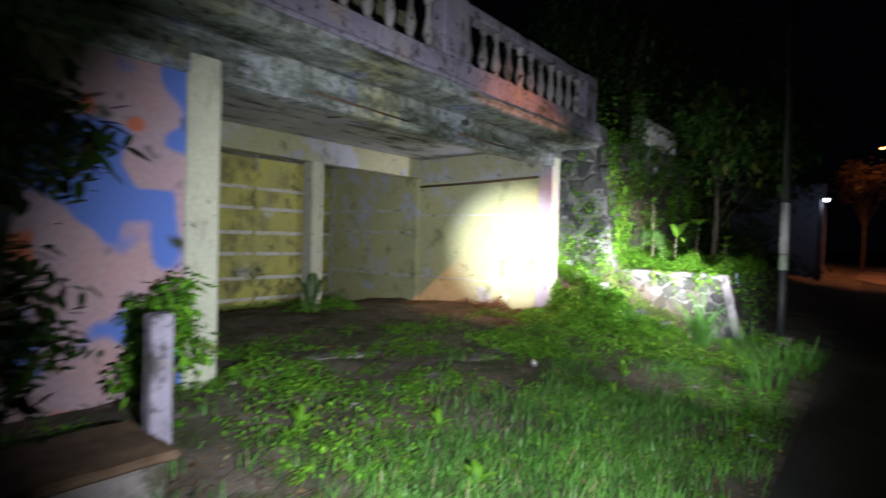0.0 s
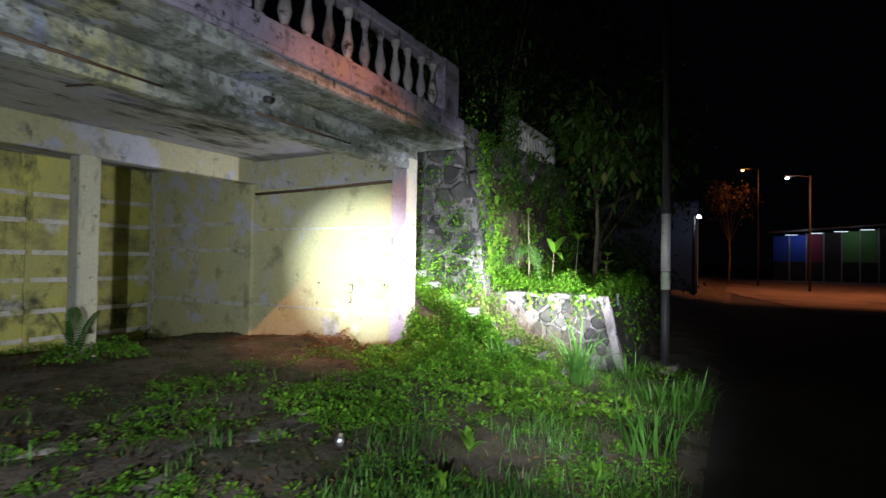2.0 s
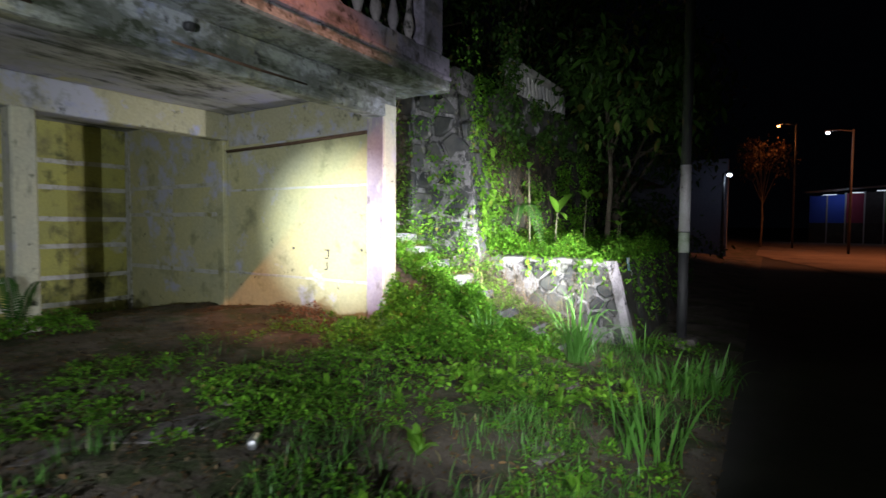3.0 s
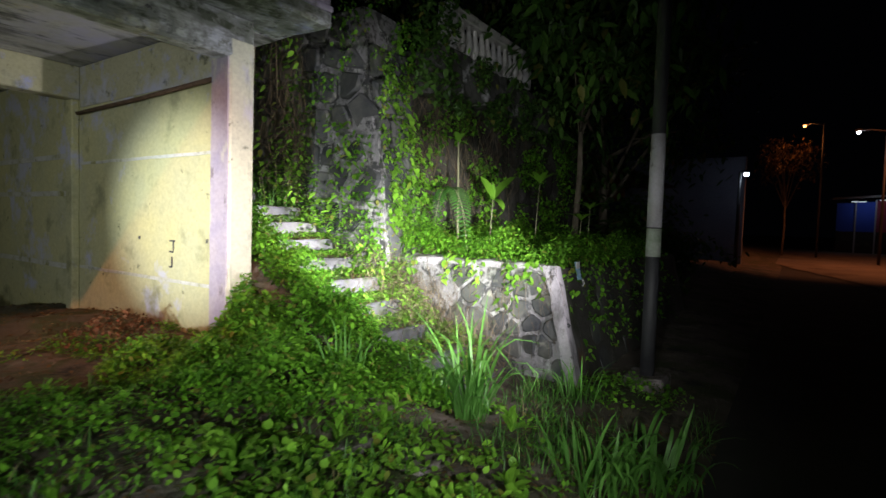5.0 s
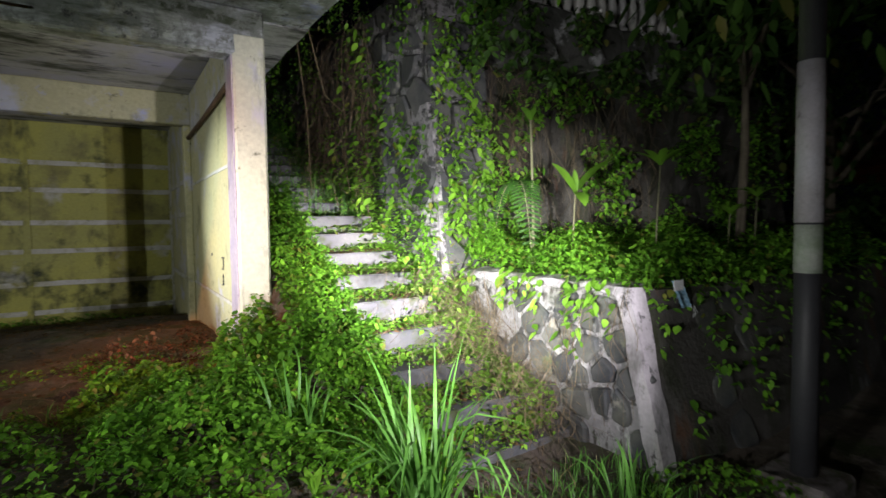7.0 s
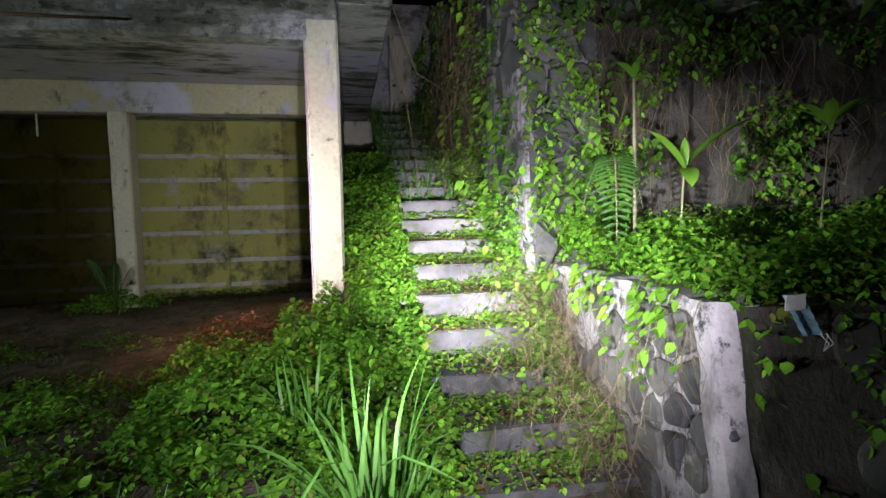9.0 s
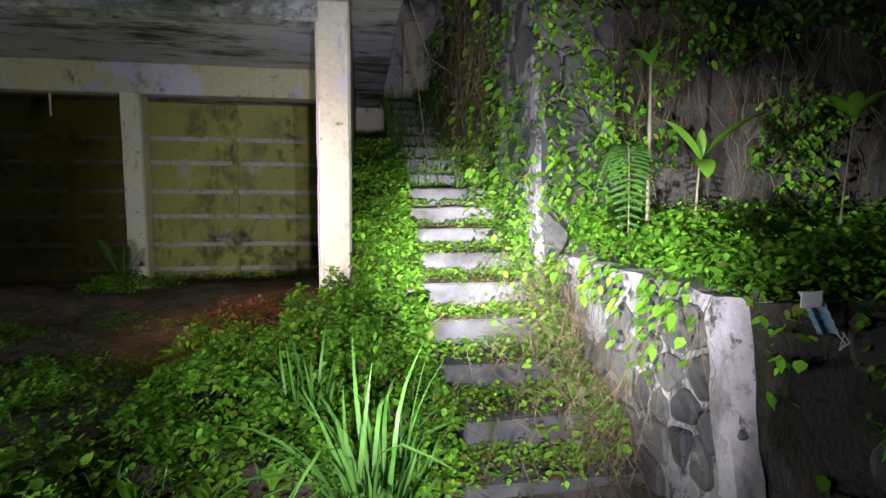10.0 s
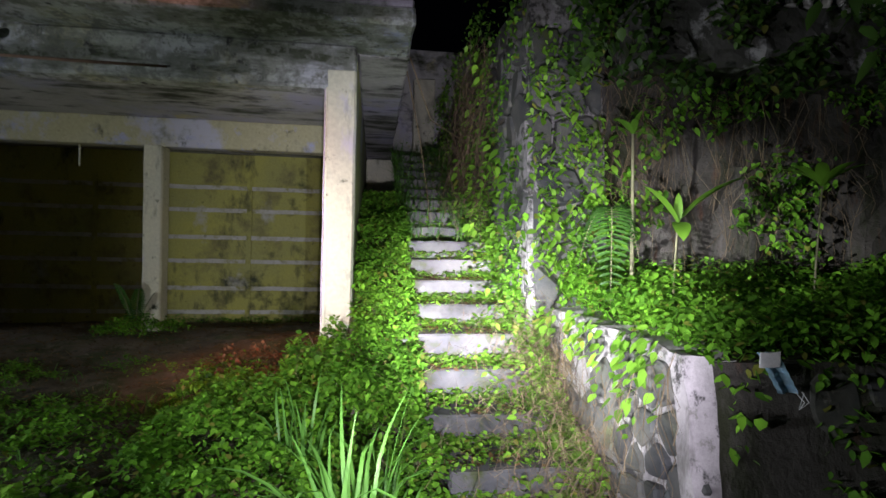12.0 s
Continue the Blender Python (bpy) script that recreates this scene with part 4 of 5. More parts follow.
def grass_clump(place, n, h, w, label, lean=0.75, spread=0.12):
    root = base("grass_clump", place)
    for i in range(n):
        hh = h * random.uniform(0.5, 1.0)
        k = random.uniform(0.08, 1.0) * lean
        turn = random.uniform(0, 360)
        b = bmesh.new()
        rows = []
        c = Vector((0, 0, 0))
        theta = 0.05 + 0.22 * k
        kink = random.choice((0, 0, 0.5, 1.3, 1.9)) * lean
        for j in range(9):
            s = j / 8
            ww = w * (0.55 + 0.6 * s if s < 0.5 else 0.85 * (1 - ((s - 0.5) / 0.5) ** 1.6) + 0.02) * 0.5
            rows.append([b.verts.new(c + Vector((0, -ww, ww * 0.3))), b.verts.new(c), b.verts.new(c + Vector((0, ww, ww * 0.3)))])
            c = c + Vector((math.sin(theta), 0, math.cos(theta))) * hh / 8
            theta += k * (0.10 + 0.55 * s) + (kink * 0.5 if 0.45 < s < 0.7 else 0)
        for lo, hi in zip(rows, rows[1:]):
            for m in (0, 1):
                b.faces.new((lo[m], hi[m], hi[m + 1], lo[m + 1]))
        for f in b.faces:
            f.smooth = True
        ob = part("blade", b, M_lemon, root)
        r = spread * math.sqrt(random.random())
        a = math.radians(turn + random.uniform(-70, 70))
        ob.matrix_basis = pose(r * math.cos(a), r * math.sin(a), -0.02, random.uniform(-14, 14), 0, turn)
    return tagged(root, label, "grass")


grass_clump((-1.78, 7.70, gz(-1.78, 7.70)), 66, 0.92, 0.022, "tall arching clump of broad-bladed bright green grass", 0.9, 0.10)
grass_clump((-2.62, 7.42, gz(-2.6, 7.4)), 22, 0.62, 0.018, "thin upright grass clump among creepers", 0.4)
grass_clump((-0.80, 6.05, gz(-0.8, 6.05)), 44, 0.55, 0.022, "grass tuft at the road edge", 0.7, 0.2)
grass_clump((-1.35, 8.55, gz(-1.35, 8.5)), 26, 0.45, 0.014, "grass tuft at the terrace wall's foot", 0.6)
grass_clump((-2.15, 7.75, gz(-2.1, 7.7)), 26, 0.5, 0.014, "grass tuft beside the steps", 0.6, 0.18)


def rosette(x, y, n, size, label):
    root = base("weed", (x, y, gz(x, y)))
    shape = None
    for i in range(n):
        m = pose(0, 0, 0.02 + 0.02 * (i % 3), random.uniform(-10, 10), -35 - 20 * (i % 3) + random.uniform(-8, 8), 137.5 * i)
        if shape is None:
            shape = part("leaf", long_leaf(size, size * 0.30, 0.45), M_vine, root)
            shape.matrix_basis = m
        else:
            ob = new("leaf", shape.data)
            ob.parent = root
            ob.matrix_basis = m @ Matrix.Scale(random.uniform(0.65, 1.1), 4)
    return tagged(root, label, "weed", "broad-leaved weeds on the verge")


for x, y, n, sz in ((-2.56, 6.66, 11, 0.17), (-1.98, 7.07, 9, 0.15), (-2.05, 6.78, 10, 0.16), (-1.45, 7.64, 10, 0.16), (-2.16, 6.21, 11, 0.19), (-1.84, 5.03, 10, 0.18), (-2.68, 6.79, 9, 0.14), (-2.08, 7.30, 9, 0.14),
                    (-1.5, 6.4, 10, 0.17), (-1.15, 7.0, 9, 0.15), (-2.4, 5.6, 9, 0.13), (-1.7, 4.4, 9, 0.15), (-2.2, 2.6, 9, 0.15), (-1.6, 2.2, 10, 0.16), (-2.75, 1.9, 10, 0.17), (-1.0, 5.2, 9, 0.14), (-2.9, 5.4, 9, 0.13)):
    rosette(x, y, n, sz, "low broad-leaved weed with bright green leaves")
grass_clump((-0.62, 7.65, gz(-0.62, 7.65)), 44, 0.55, 0.026, "strap-leaved grass tuft at the road edge", 0.9, 0.2)
grass_clump((-0.85, 7.35, gz(-0.85, 7.35)), 40, 0.48, 0.024, "strap-leaved grass tuft at the road edge", 0.9, 0.2)

# ---- undergrowth ----
def disc(n, cx, cy, rx, ry):
    a, r = R.uniform(0, 2 * np.pi, n), np.sqrt(R.uniform(0, 1, n)) * R.uniform(0.75, 1.0, n)
    return cx + rx * r * np.cos(a), cy + ry * r * np.sin(a), r


def mound(name, n, cx, cy, rx, ry, height, size, label, material=None, zf=ground_z, wide=0.65):
    """Creeper leaves over a low mound: thick in the middle, ragged at the rim."""
    n = int(n * 1.4)
    x, y, r = disc(n, cx, cy, rx, ry)
    top = np.clip(height * (1 - r ** 2) * (0.62 + 0.75 * wave(x, y, 5.5, cx)), 0, None) + 0.05
    z = zf(x, y) + top * R.uniform(0.25, 1.0, n) ** 0.5
    ob = leaves(name, np.stack([x, y, z], 1), material or M_creeper, (size[0] * 0.55, size[1] * 0.85), wide, (-0.9, 0.9))
    return tagged(ob, label, "creeper", kind="stuff")


def bank_zf(x, y):
    return np.where(x < -2.3, np.minimum(stair_z(x), 2.1) - 0.05, ground_z(x, y))


LC = "dense green creeping leaves"
mound("creeper", 5200, -3.55, 7.50, 0.62, 0.50, 0.62, (0.035, 0.075), LC + " against the pillar")
mound("creeper", 6500, -2.95, 7.05, 0.85, 0.70, 0.34, (0.03, 0.065), LC + " on the ground before the house")
mound("creeper", 2600, -3.6, 6.75, 0.55, 0.5, 0.22, (0.03, 0.06), "creeping leaves by the open storey")
mound("creeper", 3000, -2.45, 7.75, 0.6, 0.42, 0.22, (0.03, 0.06), LC + " at the foot of the steps")
mound("creeper", 1800, -2.55, 7.88, 0.55, 0.34, 0.2, (0.03, 0.065), LC + " over the low end of the bank", None, bank_zf)
mound("creeper", 2200, -3.1, 5.1, 0.75, 0.5, 0.12, (0.02, 0.05), "low weeds on bare earth")
mound("creeper", 1100, -2.9, 5.9, 0.7, 0.5, 0.2, (0.03, 0.06), "low weeds on bare earth")
mound("creeper", 1400, -6.55, 5.0, 0.75, 0.55, 0.22, (0.03, 0.06), "dark weeds round the inner pillar")
mound("creeper", 1100, -3.6, 2.3, 0.6, 0.5, 0.16, (0.02, 0.045), "weeds at the corner pillar")
mound("creeper", 700, -2.9, 2.1, 0.6, 0.7, 0.12, (0.02, 0.045), "weeds on the earth")
mound("creeper", 500, -1.5, 6.9, 0.6, 0.5, 0.10, (0.04, 0.08), "low broad-leaved weeds", M_vine)
mound("creeper", 450, -2.1, 6.3, 0.5, 0.4, 0.12, (0.05, 0.09), "low broad-leaved weeds", M_vine)
mound("creeper", 450, -1.1, 9.0, 0.5, 0.5, 0.18, (0.03, 0.06), "dark weeds round the pole")
mound("weeds", 700, -4.45, 6.75, 0.55, 0.45, 0.20, (0.03, 0.06), "weeds on the earth floor by the pillar, sodium light in their colour", M_sodium_leaf)
mound("weeds", 260, -5.2, 7.2, 0.5, 0.16, 0.10, (0.02, 0.05), "weeds along the end wall's foot, sodium light in their colour", M_sodium_leaf)
mound("weeds", 500, -9.25, 5.6, 0.22, 1.6, 0.12, (0.03, 0.06), "small weeds along the back wall's foot")
# bank beside the steps
n = 17000
x = -2.9 - 5.2 * R.uniform(0, 1, n) ** 1.5
y = 7.62 + 0.47 * R.uniform(0, 1, n)
z = bank_zf(x, y) + R.uniform(0, 1, n) ** 0.7 * np.where(x > -5.2, 0.34, 0.14) * (0.7 + 0.5 * wave(x, y, 6, 2))
tagged(leaves("creeper", np.stack([x, y, z], 1), M_creeper, (0.02, 0.06), 0.6, (-0.9, 0.9)), LC + " covering the bank beside the steps", "creeper", kind="stuff")
# small leaves along the treads
P = []
for i in range(len(STEP_X) - 1):
    k = 1300 if i < 6 else 620 if i < 9 else 420
    xx = STEP_X[i + 1] + R.exponential(0.10, k) + 0.01
    xx = np.minimum(xx, STEP_X[i] + 0.02)
    yy = np.where(R.uniform(0, 1, k) < 0.6, R.uniform(8.05, 8.88, k), np.where(R.uniform(0, 1, k) < 0.6, 8.9 - R.exponential(0.08, k), 8.05 + R.exponential(0.06, k)))
    keep = wave(xx * 2, yy, 6, i) > -0.35
    P.append(np.stack([xx, yy, np.full(k, STEP_Z[i]) + R.uniform(0.005, 0.07, k)], 1)[keep])
tagged(leaves("creeper", np.concatenate(P), M_vine, (0.02, 0.05)), "small creeper leaves growing along the stair treads", "creeper", kind="stuff")
P, Q = [], []
for i in range(7):
    for store, k in ((P, 420 if i < 5 else 200), (Q, 420)):
        xx, yy = R.uniform(STEP_X[i + 1], STEP_X[i], k), R.uniform(8.1, 8.9, k)
        store.append(np.stack([xx, yy, np.full(k, STEP_Z[i]) + R.uniform(0.004, 0.03, k)], 1)[wave(xx, yy, 7, i) > -0.1])
tagged(leaves("creeper", np.concatenate(P), M_creeper, (0.015, 0.04)), "tiny weeds on the stair treads", "creeper", kind="stuff")
tagged(leaves("leaf_litter", np.concatenate(Q), M_litter_and_lamplit, (0.02, 0.05), 0.5, (-0.25, 0.25)), "dead leaves on the stair treads", "litter", kind="stuff")
# right edge of the steps: weeds and climbing vine
n = 5600
x = -2.3 - 2.9 * R.uniform(0, 1, n) ** 0.8
y = 9.0 - R.exponential(0.10, n)
z = bank_zf(x, y) + R.uniform(0, 1, n) ** 1.3 * np.where(x < -3.3, 0.80, 0.24) * (0.7 + 0.5 * wave(x, y, 4, 8))
tagged(leaves("vine", np.stack([x, np.clip(y, 8.55, 9.0), z], 1), M_vine, (0.025, 0.07)), "bright vine and weeds along the retaining wall's foot", "vine", kind="stuff")


def climbers(name, n, xf, label, size, material=None, tilt=(-1.2, 0.1)):
    """Leaves hanging on a face; xf gives points from two uniform arrays."""
    u, v = R.uniform(0, 1, n), R.uniform(0, 1, n)
    P, keep = xf(u, v)
    return tagged(leaves(name, P[keep], material or M_vine, size, 0.7, tilt), label, "vine", kind="stuff")


def face_south(u, v):
    x, z = -9.5 + 6.0 * u, 1.0 + 3.2 * v
    keep = (z > stair_z(x) + 0.1) & (wave(x, z, 2.4, 6) + 0.35 * wave(x, z, 8, 1) > 0.02 + 0.55 * ((x > -4.55) & (z > 1.2) & (z < 2.6)))
    return np.stack([x, 8.86 + 0.02 * z - R.exponential(0.05, len(u)), z], 1), keep


def face_east(u, v):
    y, z = 9.2 + 5.5 * u, 1.1 + 2.6 * v
    keep = wave(y, z, 2.0, 3) + 0.35 * wave(y, z, 7, 5) > 0.08
    return np.stack([-3.55 - 0.13 * (z - 1) + R.exponential(0.07, len(u)), y, z], 1), keep


def low_wall_side(u, v):
    y, z = 9.2 + 4.0 * u, 1.12 - 0.9 * v
    keep = (wave(y, z * 0.4, 5, 4) > -0.2 + 0.5 * v)
    return np.stack([-1.50 - 0.28 * z + R.exponential(0.05, len(u)), y, z], 1), keep


climbers("vine", 9500, face_south, "vine leaves hanging over the retaining wall", (0.025, 0.065), M_creeper)
climbers("vine", 15000, face_east, "tangled dark vine leaves on the upper bank", (0.03, 0.075), M_creeper)
climbers("vine", 2200, low_wall_side, "creeper tendrils hanging over the low stone wall", (0.03, 0.07), M_creeper)
n = 500
x = -4.25 + 0.8 * R.uniform(0, 1, n) ** 0.6
z = stair_z(x) - 0.05 + 1.5 * R.uniform(0, 1, n) ** 1.15
keep = wave(x * 2, z, 3.2, 4) + 0.4 * wave(x, z, 9, 6) > -0.35 + 0.3 * (z > 2.1)
tagged(leaves("vine", np.stack([x - 0.13 * (z - 1), 8.85 + 0.02 * z - R.exponential(0.06, n), z], 1)[keep], M_creeper, (0.03, 0.085), 0.6, (-1.2, 0.2)),
       "bright vine on the retaining wall's corner", "vine", kind="stuff")
n = 1500
v = R.uniform(0, 1, n)
z = 0.95 + 2.3 * v
y = 8.9 + 0.62 * R.uniform(0, 1, n)
keep = wave(y * 3, z, 3.0, 7) + 0.3 * wave(y, z, 9, 2) > -0.25 + 0.3 * (z < 1.3)
P = np.stack([-3.46 - 0.141 * (z - 0.9) + R.exponential(0.04, n), y, z], 1)[keep]
tagged(leaves("vine", P, M_vine, (0.025, 0.065), 0.6, (-1.2, 0.1)), "bright vine climbing the wall's end", "vine", kind="stuff")
n = 23000
x, y = R.uniform(-3.75, -1.72, n), 9.12 + 3.6 * R.uniform(0, 1, n) ** 1.3
z = 1.04 + 0.12 * np.clip(-2.6 - x, 0, 1.2) + R.uniform(0, 1, n) ** 0.8 * 0.30 * (0.8 + 0.6 * wave(x, y, 4, 1))
tagged(leaves("creeper", np.stack([x, y, z], 1), M_creeper, (0.02, 0.055), 0.6, (-1.0, 0.9)), "dense green weeds on top of the terrace", "creeper", kind="stuff")
def kerb_face(u, v):
    y = 9.1 + 3.9 * u
    z = 2.7 + np.where(y < 9.9, 1.6, 0.75) * v
    return np.stack([-3.40 + R.exponential(0.05, len(u)), y, z], 1), (wave(y, z, 3.4, 8) > 0.05) | (y < 9.85)


climbers("vine", 3600, kerb_face, "dark vines spilling over the upper kerb", (0.04, 0.09), M_tree)
def tendrils(name, starts, lengths, facing, leaf, label, material=None, gap=0.045):
    """Hanging shoots: a thin stem that sways, with leaves set alternately along it, facing the open side."""
    pts, yaws, stems_top = [], [], []
    for (x, y, z), ln in zip(starts, lengths):
        ph = R.uniform(0, 6.28)
        for k in range(max(2, int(ln / gap))):
            s_ = k * gap
            pts.append((x + 0.05 * math.sin(4.0 * s_ + ph) + R.normal(0, 0.012), y + R.normal(0, 0.012), z - s_))
            yaws.append(facing + (0.9 if k % 2 else -0.9) + R.normal(0, 0.35))
    ob = leaves(name, np.array(pts), material or M_vine, leaf, 0.62, (-0.9, 0.15), np.array(yaws), droop=0.3)
    return tagged(ob, label, "vine", kind="stuff")


SOUTH, EAST = -math.pi / 2, 0.0
n = 34
x = R.choice([-3.25, -2.80, -2.52, -2.16, -1.98], n) + R.normal(0, 0.035, n)
tendrils("vine", np.stack([x, 9.0 - R.exponential(0.02, n), 1.10 + R.normal(0, 0.02, n)], 1), R.uniform(0.08, 0.55, n) * np.where(x > -2.5, 1.0, 0.6), SOUTH, (0.035, 0.085),
         "creeper shoots hanging over the low stone wall")
n = 26
y = R.uniform(9.6, 11.5, n)
tendrils("vine", np.stack([-1.76 + R.exponential(0.03, n), y, 1.10 + R.normal(0, 0.03, n)], 1), R.uniform(0.1, 0.4, n), EAST, (0.035, 0.07), "creeper shoots hanging beside the road", M_creeper)
n = 30
x = -5.4 + 1.5 * R.uniform(0, 1, n)
z = stair_z(x) + 0.35 + 1.6 * R.uniform(0, 1, n)
tendrils("vine", np.stack([x, 8.80 - R.exponential(0.05, n), z], 1), R.uniform(0.15, 0.6, n), SOUTH, (0.05, 0.11), "large-leaved bright vine shoots beside the steps", None, 0.07)
n = 34
y = R.uniform(8.95, 9.6, n)
tendrils("vine", np.stack([-3.62 + R.exponential(0.04, n), y, 1.5 + 1.4 * R.uniform(0, 1, n)], 1), R.uniform(0.2, 0.7, n), EAST, (0.05, 0.11), "bright vine shoots on the wall's end", None, 0.06)
# thin grass over the upper steps
n = 1700
x = -4.9 - 3.9 * R.uniform(0, 1, n)
y = np.where(R.uniform(0, 1, n) < 0.72, 8.92 - R.exponential(0.14, n), 8.04 + R.exponential(0.10, n))
y = np.clip(y, 8.0, 8.95)
P = np.stack([x, y, stair_z(x) - 0.06], 1)
tagged(blades("grass", P, R.uniform(0.12, 0.42, n), R.uniform(0.004, 0.010, n), M_grass, 1.6), "thin drooping grass overgrowing the upper steps", "grass", kind="stuff")
n = 700
x = -4.9 - 3.9 * R.uniform(0, 1, n)
y = np.clip(8.95 - R.exponential(0.2, n), 8.05, 8.95)
tagged(leaves("creeper", np.stack([x, y, stair_z(x) + R.uniform(0.0, 0.3, n)], 1), M_creeper, (0.03, 0.08)), "dark weeds overgrowing the upper steps", "creeper", kind="stuff")
# dry roots and dead stems
n = 900
x = R.uniform(-6.5, -3.6, n)
tops = np.stack([x, 8.84 - R.exponential(0.05, n), 2.2 + 1.5 * R.uniform(0, 1, n)], 1)
keep = (wave(x, x * 0, 3.0, 2) > -0.3) & (x < -4.7)
tagged(strands("hanging_roots", tops[keep], R.uniform(0.4, 1.5, n)[keep], M_root, 0.09, 0.0018), "dry brown roots hanging over the wall", "roots", kind="stuff")
n = 620
y = R.uniform(9.3, 12.0, n)
tops = np.stack([-3.55 - 0.25 + R.exponential(0.08, n), y, 2.0 + 1.4 * R.uniform(0, 1, n)], 1)
keep = wave(y, y * 0, 3.2, 5) > -0.15
tagged(strands("hanging_roots", tops[keep], R.uniform(0.4, 1.4, n)[keep], M_root, 0.10, 0.0018), "dry brown roots and dead vines on the bank", "roots", kind="stuff")
n = 150
tops = np.stack([-3.5 + 1.8 * R.uniform(0, 1, n) ** 1.5, 9.0 - R.exponential(0.02, n), R.uniform(0.8, 1.1, n)], 1)
tagged(strands("hanging_roots", tops, R.uniform(0.2, 0.8, n), M_root, 0.05, 0.0014), "dry stems hanging over the low wall", "roots", kind="stuff")
n = 900
x, y = R.uniform(-3.6, -2.1, n), 9.02 - R.exponential(0.22, n)
tagged(strands("dry_stems", np.stack([x, y, bank_zf(x, y) + R.uniform(0.1, 0.45, n)], 1), R.uniform(0.1, 0.4, n), M_root, 0.09, 0.0014), "dry stems beside the steps", "stems", kind="stuff")

# grass and litter over the open ground
n = 100000
x, y = R.uniform(-4.6, -0.45, n), R.uniform(0.3, 9.0, n)
lush = np.clip(1.2 - np.abs(x + 1.35) / 0.95, 0, 1) * np.clip((5.3 - y) / 1.2, 0.18, 1) + 0.45 * wave(x, y, 2.2, 9) * np.clip(1.4 - np.abs(x + 1.6) / 1.6, 0.15, 1) + 0.2 * wave(x, y, 6, 3) - 0.05
keep = (R.uniform(0, 1, n) < lush) & ~((y > 7.9) & (x < -2.0))
x, y = x[keep], y[keep]
P = np.stack([x, y, ground_z(x, y) - 0.005], 1)
tagged(blades("grass", P, R.uniform(0.05, 0.17, len(P)), R.uniform(0.004, 0.011, len(P)), M_grass, 1.25), "ragged green grass on the verge", "grass", kind="stuff")
cx, cy = R.uniform(-4.9, -0.5, 3400), R.uniform(0.4, 8.1, 3400)
keep = wave(cx, cy, 1.9, 4) + 0.4 * wave(cx, cy, 6, 6) > 0.0
cx, cy = cx[keep], cy[keep]
k = 22
size = np.repeat(R.uniform(0.4, 1.0, len(cx)) ** 1.4, k)
yaw = R.uniform(0, 2 * np.pi, len(cx) * k)
r = R.uniform(0.0, 0.085, len(cx) * k) * size
x, y = np.repeat(cx, k) + r * np.cos(yaw), np.repeat(cy, k) + r * np.sin(yaw)
P = np.stack([x, y, ground_z(x, y) + 0.01 + R.uniform(0, 0.11, len(x)) * size * (1.1 - r / 0.1)], 1)
tagged(leaves("weeds", P, M_creeper, (0.018, 0.048), 0.42, (-0.2, 0.9), yaw + R.normal(0, 0.4, len(x))), "tufts of low green weeds on trodden earth", "weeds", kind="stuff")
n = 17000
x, y = R.uniform(-8.5, -0.4, n), R.uniform(0.3, 8.5, n)
tagged(leaves("leaf_litter", np.stack([x, y, ground_z(x, y) + R.uniform(0.004, 0.02, n)], 1), M_litter_and_lamplit, (0.015, 0.05), 0.5, (-0.25, 0.25)), "dead brown leaves and twigs on the soil", "litter", kind="stuff")


n = 2600
x, y = R.uniform(-5.5, -0.6, n), R.uniform(1.0, 8.8, n)
yaw, ln = R.uniform(0, np.pi, n), R.uniform(0.05, 0.28, n)
d = np.stack([np.cos(yaw), np.sin(yaw), np.zeros(n)], 1) * ln[:, None] * 0.5
q = np.stack([-np.sin(yaw), np.cos(yaw), np.zeros(n)], 1) * 0.003
c = np.stack([x, y, ground_z(x, y) + 0.02], 1)
up = np.stack([np.zeros(n), np.zeros(n), R.uniform(-0.01, 0.04, n)], 1)
V = np.stack([c - d - q, c - d + q, c + up - q, c + up + q, c + d - q, c + d + q], 1).reshape(-1, 3)
i = np.arange(n)[:, None] * 6
tagged(raw_mesh("straw", V, np.concatenate([i + [0, 2, 3, 1], i + [2, 4, 5, 3]], 0), M_root), "dry straw and twigs on the ground", "straw", kind="stuff")


# ---- shrubs and trees ----
def shrub(name, place, radius, height, n, size, label, material, stems=5):
    root = base(name, place)
    for i in range(stems):
        a = 2 * math.pi * i / stems + random.uniform(-0.4, 0.4)
        tip = (radius * 0.6 * math.cos(a), radius * 0.6 * math.sin(a), height * random.uniform(0.7, 0.95))
        part("stem", tube([(0, 0, -0.08), (tip[0] * 0.35, tip[1] * 0.35, tip[2] * 0.5), tip], [0.02, 0.013, 0.005], 6), M_bark, root)
    c = R.normal(0, 1, (26, 3)) * [radius * 0.5, radius * 0.5, height * 0.22] + [0, 0, height * 0.6]
    P = c[R.integers(0, 26, n)] + R.normal(0, 1, (n, 3)) * radius * 0.17
    P[:, 2] = np.clip(P[:, 2], 0.03, None)
    leaves("foliage", P, material, size, 0.45, (-0.9, 0.4), parent=root)
    return tagged(root, label, "shrub")


shrub("shrub", (-3.35, 0.45, 0.3), 0.45, 2.7, 1500, (0.07, 0.16), "dark leafy shrub growing before the painted wall", M_dark_leaf, 6)
shrub("shrub", (-3.62, 1.45, 0.3), 0.28, 0.95, 1500, (0.05, 0.09), "green climbing shrub round the corner pillar", M_creeper, 4)
shrub("shrub", (-3.1, 0.2, 0.25), 0.6, 1.1, 1800, (0.06, 0.11), "dark weeds behind the plinth", M_dark_leaf, 5)


